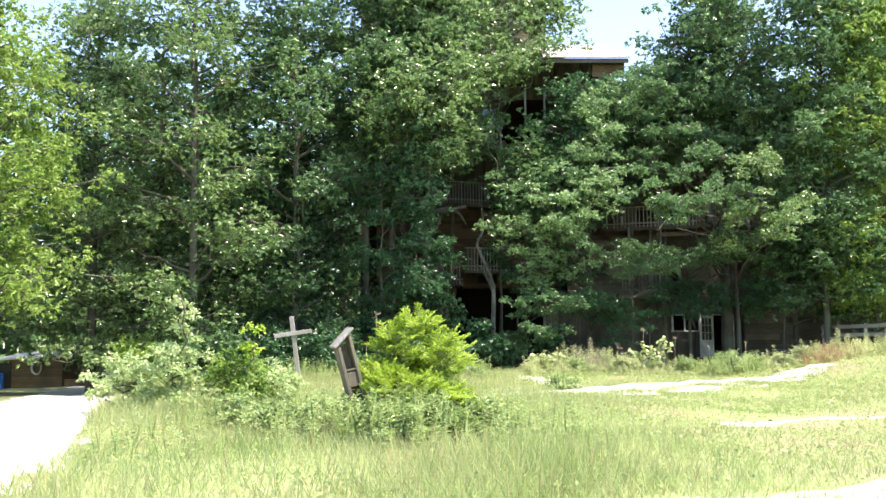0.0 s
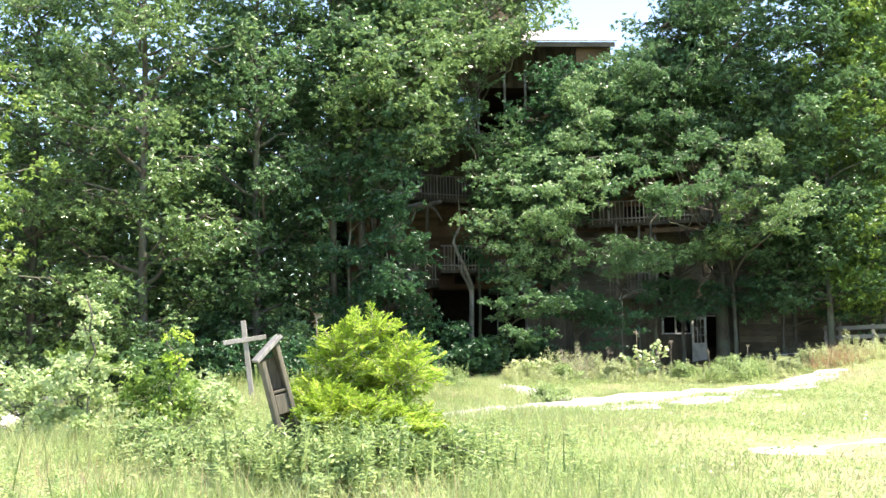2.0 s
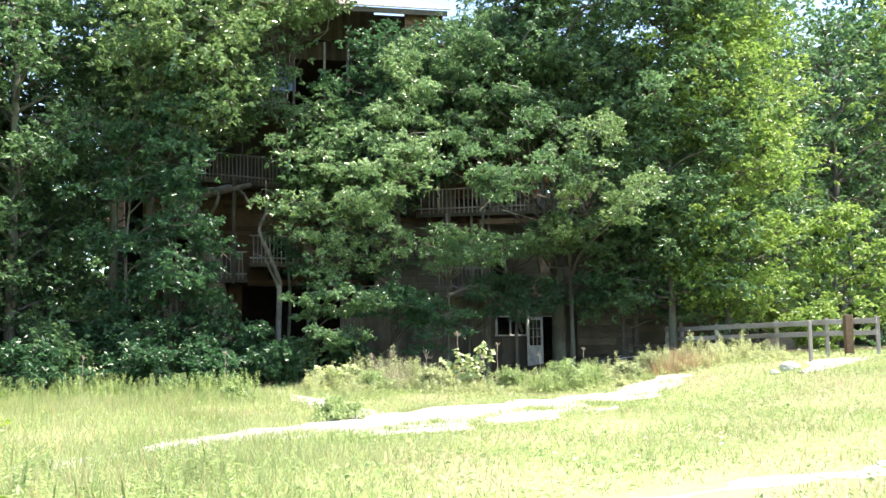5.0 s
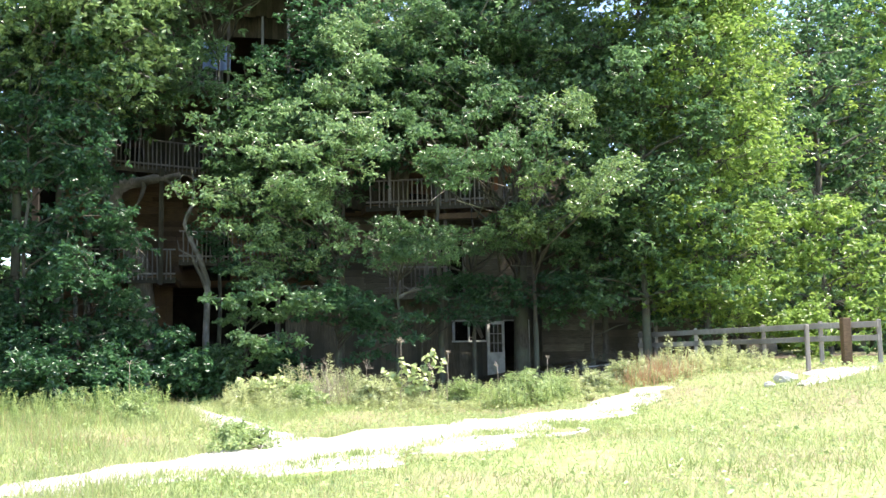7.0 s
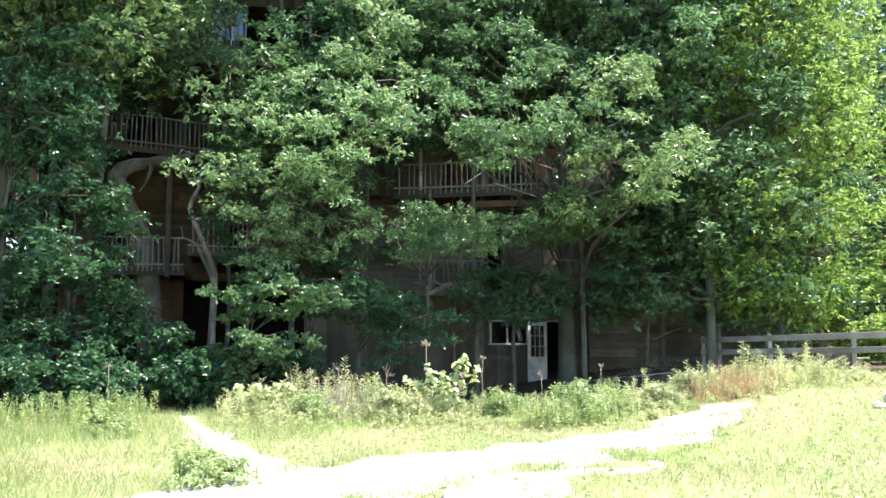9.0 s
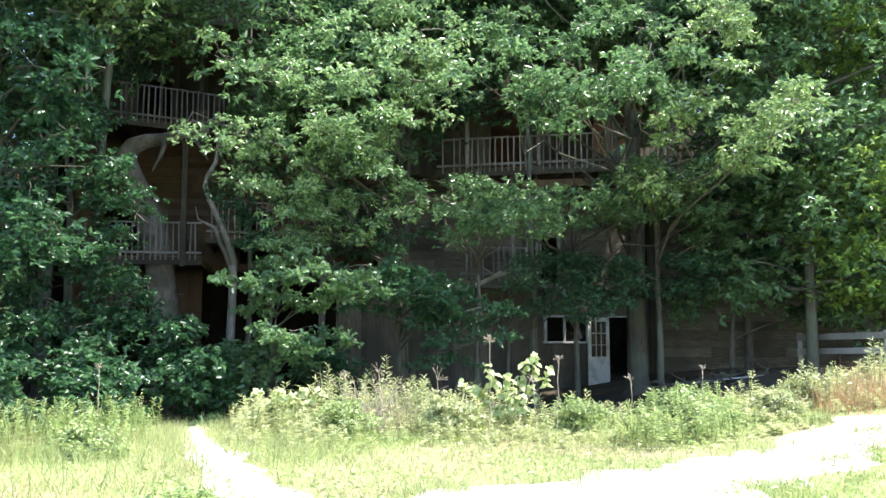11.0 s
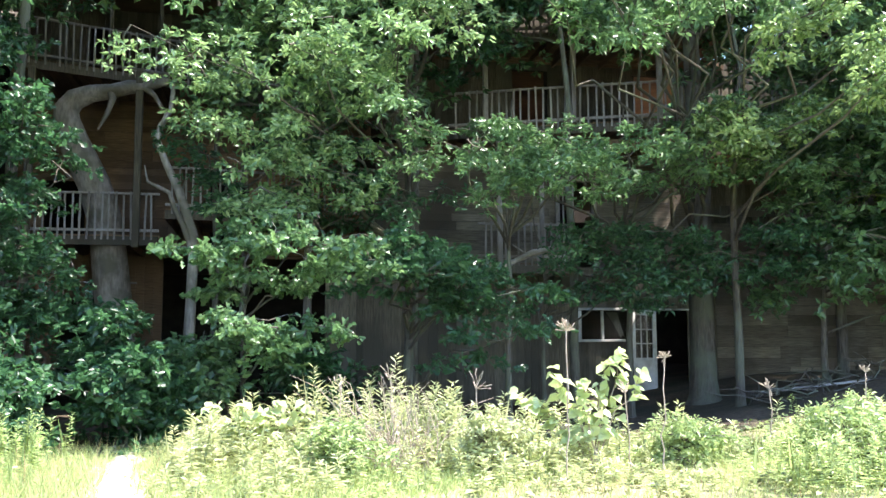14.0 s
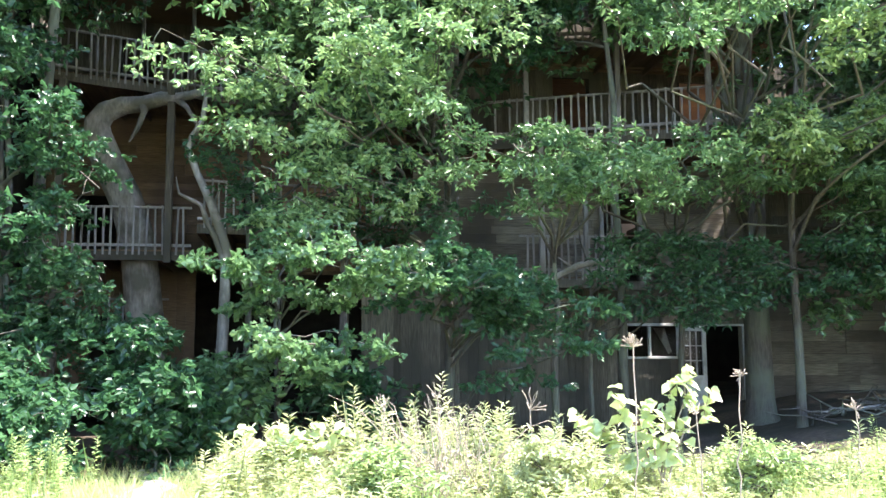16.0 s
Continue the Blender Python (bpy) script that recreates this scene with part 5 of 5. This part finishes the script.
plank_wall((-1.0, 51.0), (8.0, 51.0), 13.4, 18.4, WOOD, True, [(2.0, 3.0, 14.3, 16.0)], wide=0.22, seed=16)
plank_wall((9.7, 47.9), (11.2, 47.9), 12.95, 13.75, WOOD_WARM, False, wide=0.2, seed=17, label="brown board gable under the metal roof")
plank_wall((-0.5, 53.4), (3.6, 53.4), 0.0, 3.5, WOOD_WARM, True, [(1.6, 2.6, 0.4, 2.4)], seed=18)
plank_wall((8.6, 50.85), (11.3, 50.85), 13.4, 14.6, WOOD, True, seed=20)
# closing walls, near-black so that the openings look shaded, and floors behind
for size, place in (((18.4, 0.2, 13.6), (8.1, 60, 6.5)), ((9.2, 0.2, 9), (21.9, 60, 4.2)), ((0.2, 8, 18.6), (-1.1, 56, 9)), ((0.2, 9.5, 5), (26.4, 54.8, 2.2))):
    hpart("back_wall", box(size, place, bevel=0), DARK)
for z in (2.9, 6.0, 8.4, 11.2, 13.4):
    hpart("storey_floor", box((9.4, 9.2, 0.14), (13.2, 55.2, z), bevel=0), WOOD_WARM)
for z in (3.6, 7.65):
    hpart("storey_floor", box((9.7, 5.8, 0.14), (4.2, 57.0, z), bevel=0), WOOD_WARM)
for z in (10.25, 13.3):
    hpart("storey_floor", box((9.7, 8.2, 0.14), (4.2, 55.8, z), bevel=0), WOOD_WARM)
hpart("storey_floor", box((9.3, 10, 0.14), (21.8, 54.8, 5.6), bevel=0), WOOD_WARM)
plank_wall((17.0, 51.2), (26.4, 51.0), 4.1, 8.4, WOOD, True, seed=19)

# decks with their rails
deck((0.4, 50.3), (5.4, 52.3), 53.9, 7.72)
railing((0.4, 50.3), (5.4, 52.3), 7.72, 0.97, seed=1)
railing((-2.6, 52.6), (0.4, 50.3), 7.72, 0.97, seed=2)
deck((0.2, 50.5), (3.8, 50.5), 53.9, 3.7)
railing((0.2, 50.5), (3.8, 50.5), 3.7, 0.95, seed=3)
deck((3.9, 50.7), (9.3, 51.7), 53.9, 4.35)
railing((3.9, 50.7), (9.3, 51.7), 4.35, 0.98, seed=4)
railing((0.9, 51.6), (3.2, 51.6), 1.98, 0.7, seed=5)
deck((0.8, 51.55), (3.3, 51.55), 53.3, 1.98)
deck((10.4, 49.6), (16.6, 47.1), 50.7, 6.2)
railing((10.4, 49.6), (16.6, 47.1), 6.2, 0.86, 0.17, seed=6)
deck((9.6, 49.5), (17.0, 47.8), 50.8, 8.42)
railing((9.6, 49.5), (17.0, 47.8), 8.42, 0.8, 0.17, seed=7)
deck((11.0, 49.2), (13.2, 49.2), 50.5, 3.05)
railing((11.0, 49.2), (13.2, 49.2), 3.1, 0.85, 0.15, seed=8)
deck((17.0, 46.9), (19.9, 48.6), 50.9, 5.75)
railing((17.0, 46.9), (19.9, 48.6), 5.75, 1.02, 0.13, material=WHITE, seed=9)
deck((3.6, 49.4), (5.8, 49.4), 51.5, 10.3)
railing((3.0, 49.4), (5.4, 49.4), 10.3, 0.95, 0.13, seed=10)
railing((7.8, 49.2), (9.6, 49.2), 8.9, 0.85, 0.15, seed=12)
deck((7.6, 49.2), (9.6, 49.2), 51.5, 8.9)
deck((-1.0, 48.0), (2.4, 48.0), 51.0, 14.5)
railing((-1.0, 48.0), (2.4, 48.0), 14.5, 1.0, 0.13, seed=11)
deck((-6.4, 52.8), (-1.6, 52.0), 55, 6.2)
railing((-6.4, 52.8), (-1.6, 52.0), 6.2, 0.9, seed=14)
# long beams and posts
for size, place, rz in (((9.5, 0.14, 0.22), (21.4, 48.9, 5.12), -2), ((6.2, 0.16, 0.2), (13.0, 49.9, 2.92), 0), ((5.2, 0.12, 0.2), (15.2, 48.1, 5.75), -20), ((9.4, 0.05, 0.24), (21.6, 49.0, 4.35), -1)):
    hplank("beam", house, size, place, rz, WOOD_WARM if place[2] > 5 else WOOD)
for x, y, z0, z1, s in ((3.3, 50.42, 3.4, 7.5, 0.16), (0.95, 50.4, -0.3, 7.5, 0.16), (11.5, 49.15, 3.0, 6.1, 0.12), (12.5, 49.15, 3.0, 6.1, 0.1), (13.2, 49.1, 3.0, 6.1, 0.1),
                        (13.1, 48.5, 6.2, 11.0, 0.12), (14.9, 47.8, 6.2, 11.0, 0.11), (11.2, 49.2, 6.2, 11.0, 0.11), (16.4, 47.1, 5.9, 8.4, 0.14), (0.45, 50.36, 7.6, 10.1, 0.09), (1.55, 50.82, 7.6, 10.1, 0.08), (2.5, 51.2, 7.6, 10.1, 0.08), (3.6, 51.62, 7.6, 10.1, 0.09), (19.3, 48.6, 2.3, 5.0, 0.1),
                        (5.55, 49.3, 9.0, 12.7, 0.1), (6.7, 48.9, 9.0, 12.7, 0.09), (7.6, 48.9, 9.0, 12.7, 0.1), (8.8, 48.9, 9.0, 12.7, 0.1), (9.4, 49.2, 3.9, 12.6, 0.13), (20.1, 46.7, 0.2, 7.0, 0.12)):
    post(x, y, z0, z1, s, WOOD if x < 4 else WOOD_GREY)

# second-storey door opening with its pale frame
bm = bmesh.new()
for sx in (13.3, 14.25):
    add_box(bm, (0.09, 0.1, 2.3), (sx, 50.52, 4.15))
add_box(bm, (1.05, 0.1, 0.09), (13.78, 50.52, 5.28))
hpart("door_frame", bm, WOOD_GREY)
bm = bmesh.new()
for sx in (13.5, 13.62, 13.74):
    add_box(bm, (0.04, 0.05, 2.1), (sx, 50.7, 4.1))
hpart("door_slats", bm, WOOD_GREY)

# ground-storey window: two lights in a white frame
wx0, wx1, wz0, wz1 = 13.74, 15.04, 1.28, 2.04
win = hpart("window", box((1.42, 0.1, 0.06), ((wx0 + wx1) / 2 + 0.02, WY - 0.04, wz1 + 0.01)), WHITE, None, "white window with two lights beside the door")
for size, place in (((1.4, 0.1, 0.06), ((wx0 + wx1) / 2, WY - 0.04, wz0)), ((0.08, 0.1, 0.72), (wx0 + 0.02, WY - 0.04, 1.65)), ((0.06, 0.09, 0.72), (14.34, WY - 0.04, 1.65)), ((0.06, 0.09, 0.72), (wx1, WY - 0.04, 1.65))):
    hpart("window_frame", box(size, place), WHITE, win)
for sx in (14.05, 14.69):
    pane = hpart("pane", box((0.6, 0.006, 0.68), (sx, WY, 1.65), bevel=0), GLASS, win)
    pane.visible_shadow = False
torn = bmesh.new()
vs = [torn.verts.new(p) for p in ((14.5, 50.52, 1.98), (14.78, 50.52, 1.98), (14.95, 50.52, 1.42), (14.86, 50.51, 1.36), (14.7, 50.52, 1.66))]
torn.faces.new(vs)
bmesh.ops.solidify(torn, geom=torn.faces[:], thickness=0.01)
hpart("torn_curtain", torn, WOOD_GREY, win, "torn pale cloth behind the glass")
# door frame and the open door leaf
bm = bmesh.new()
add_box(bm, (1.0, 0.1, 0.045), (16.2, WY - 0.04, 2.045))
add_box(bm, (0.045, 0.1, 2.2), (16.68, WY - 0.04, 0.93))
hpart("door_frame", bm, WHITE)
leaf = bmesh.new()
W, Ht = 0.84, 2.02
for size, place in (((0.12, 0.042, Ht), (0.06, 0, Ht / 2)), ((0.12, 0.042, Ht), (W - 0.06, 0, Ht / 2)), ((W - 0.24, 0.042, 0.13), (W / 2, 0, Ht - 0.065)), ((W - 0.24, 0.042, 0.86), (W / 2, 0, 0.43))):
    add_box(leaf, size, place, bevel=0.004)
for k in (1, 2):
    add_box(leaf, (0.024, 0.03, 1.04), (0.12 + 0.2 * k, 0, 1.375))
for k in (1, 2):
    add_box(leaf, (0.6, 0.03, 0.024), (W / 2, 0, 0.86 + 0.345 * k))
for size, place in (((0.5, 0.012, 0.03), (W / 2, -0.026, 0.16)), ((0.5, 0.012, 0.03), (W / 2, -0.026, 0.7)), ((0.03, 0.012, 0.54), (0.19, -0.026, 0.43)), ((0.03, 0.012, 0.54), (0.65, -0.026, 0.43))):
    add_box(leaf, size, place)
place_leaf = pose(15.7, 50.3, 0, 0, 0, 180 + 24)
leaf.transform(place_leaf)
door = hpart("door", leaf, WHITE, None, "old white glazed door standing open")
gl = box((0.6, 0.006, 1.03), (W / 2, 0, 1.375), bevel=0)
gl.transform(place_leaf)
hpart("pane", gl, GLASS, door).visible_shadow = False
kb = bmesh.new()
bmesh.ops.create_uvsphere(kb, u_segments=10, v_segments=7, radius=0.033, matrix=Matrix.Translation((W - 0.07, -0.06, 1.0)))
add_box(kb, (0.04, 0.02, 0.16), (W - 0.07, -0.03, 1.06))
kb.transform(place_leaf)
hpart("handle", kb, RUST, door, "rusty door knob and plate")

# metal roof with its ribs
roof = bmesh.new()
add_box(roof, (7.6, 5.2, 0.05), (7.6, 49.8, 14.75), (23, 0, 0))
top = hpart("roof", roof, METAL, None, "pale sheet metal roof")
for k in range(19):
    hpart("roof_rib", box((0.04, 5.2, 0.03), (3.9 + k * 0.41, 49.8, 14.79), (23, 0, 0), 0), METAL, top)
hplank("fascia_board", house, (7.4, 0.05, 0.2), (7.6, 47.5, 13.6), 0, WOOD)
# louvred lantern high up
louvre = hpart("lantern", box((1.5, 1.5, 1.6), (6.4, 49.4, 16.4)), WOOD)
for k in range(7):
    hplank("slat", louvre, (1.6, 0.05, 0.12), (6.4, 48.62, 15.8 + k * 0.2), 0, WOOD_GREY)
roof = bmesh.new()
bmesh.ops.create_cone(roof, cap_ends=True, segments=4, radius1=1.5, radius2=0.1, depth=1.0, matrix=Matrix.Translation((6.4, 49.4, 17.7)) @ pose(0, 0, 0, 0, 0, 45))
hpart("roof", roof, METAL)

# blue sheet hung on the upper porch
sheet_bm = bmesh.new()
bmesh.ops.create_grid(sheet_bm, x_segments=14, y_segments=10, size=0.5)
for v_ in sheet_bm.verts:
    v_.co = Vector((v_.co.x * 0.95, 0.04 * math.sin(v_.co.x * 16) + 0.02 * math.sin(v_.co.y * 9), v_.co.y * 0.95))
bmesh.ops.solidify(sheet_bm, geom=sheet_bm.faces[:], thickness=0.006)
cloth = part("hanging_sheet", sheet_bm, BLUE)
cloth.matrix_basis = pose(5.15, 49.28, 11.3)
tagged(cloth, "pale blue sheet hanging over the upper porch rail", "cloth")

# big bent trunk that the house stands on
rngt = np.random.default_rng(5)
bigtree = thing("bearing_tree", (2.7, 51.2, -0.6), "grey leaning tree trunk that carries the decks", "tree")
part("trunk", stem_mesh("trunk", [([(0.1, 0.3, 0), (0.05, 0.1, 2.4), (-0.15, -0.2, 4.6), (-0.38, -0.4, 5.5), (-0.8, -0.45, 6.4), (-1.02, -0.5, 6.9), (-1.03, -0.52, 7.2), (-0.86, -0.55, 7.45), (-0.5, -0.6, 7.6), (-0.05, -0.66, 7.64), (0.35, -0.72, 7.74), (0.75, -0.77, 7.74), (1.25, -0.8, 7.9)], [0.52, 0.42, 0.39, 0.37, 0.34, 0.31, 0.28, 0.25, 0.21, 0.17, 0.16, 0.13, 0.08], 12)]), BARK_PALE, bigtree, smooth=True)
part("limb", stem_mesh("limb", [([(-0.1, -0.66, 7.72), (0.02, -0.85, 7.4), (-0.08, -0.9, 7.05), (-0.27, -0.9, 6.68)], [0.1, 0.08, 0.06, 0.02], 7)]), BARK_PALE, bigtree, smooth=True)
part("limb", stem_mesh("limb", [([(0.6, -0.76, 7.8), (0.95, -0.95, 7.5), (1.25, -1.0, 7.0)], [0.09, 0.06, 0.03], 7)]), BARK_PALE, bigtree, smooth=True)
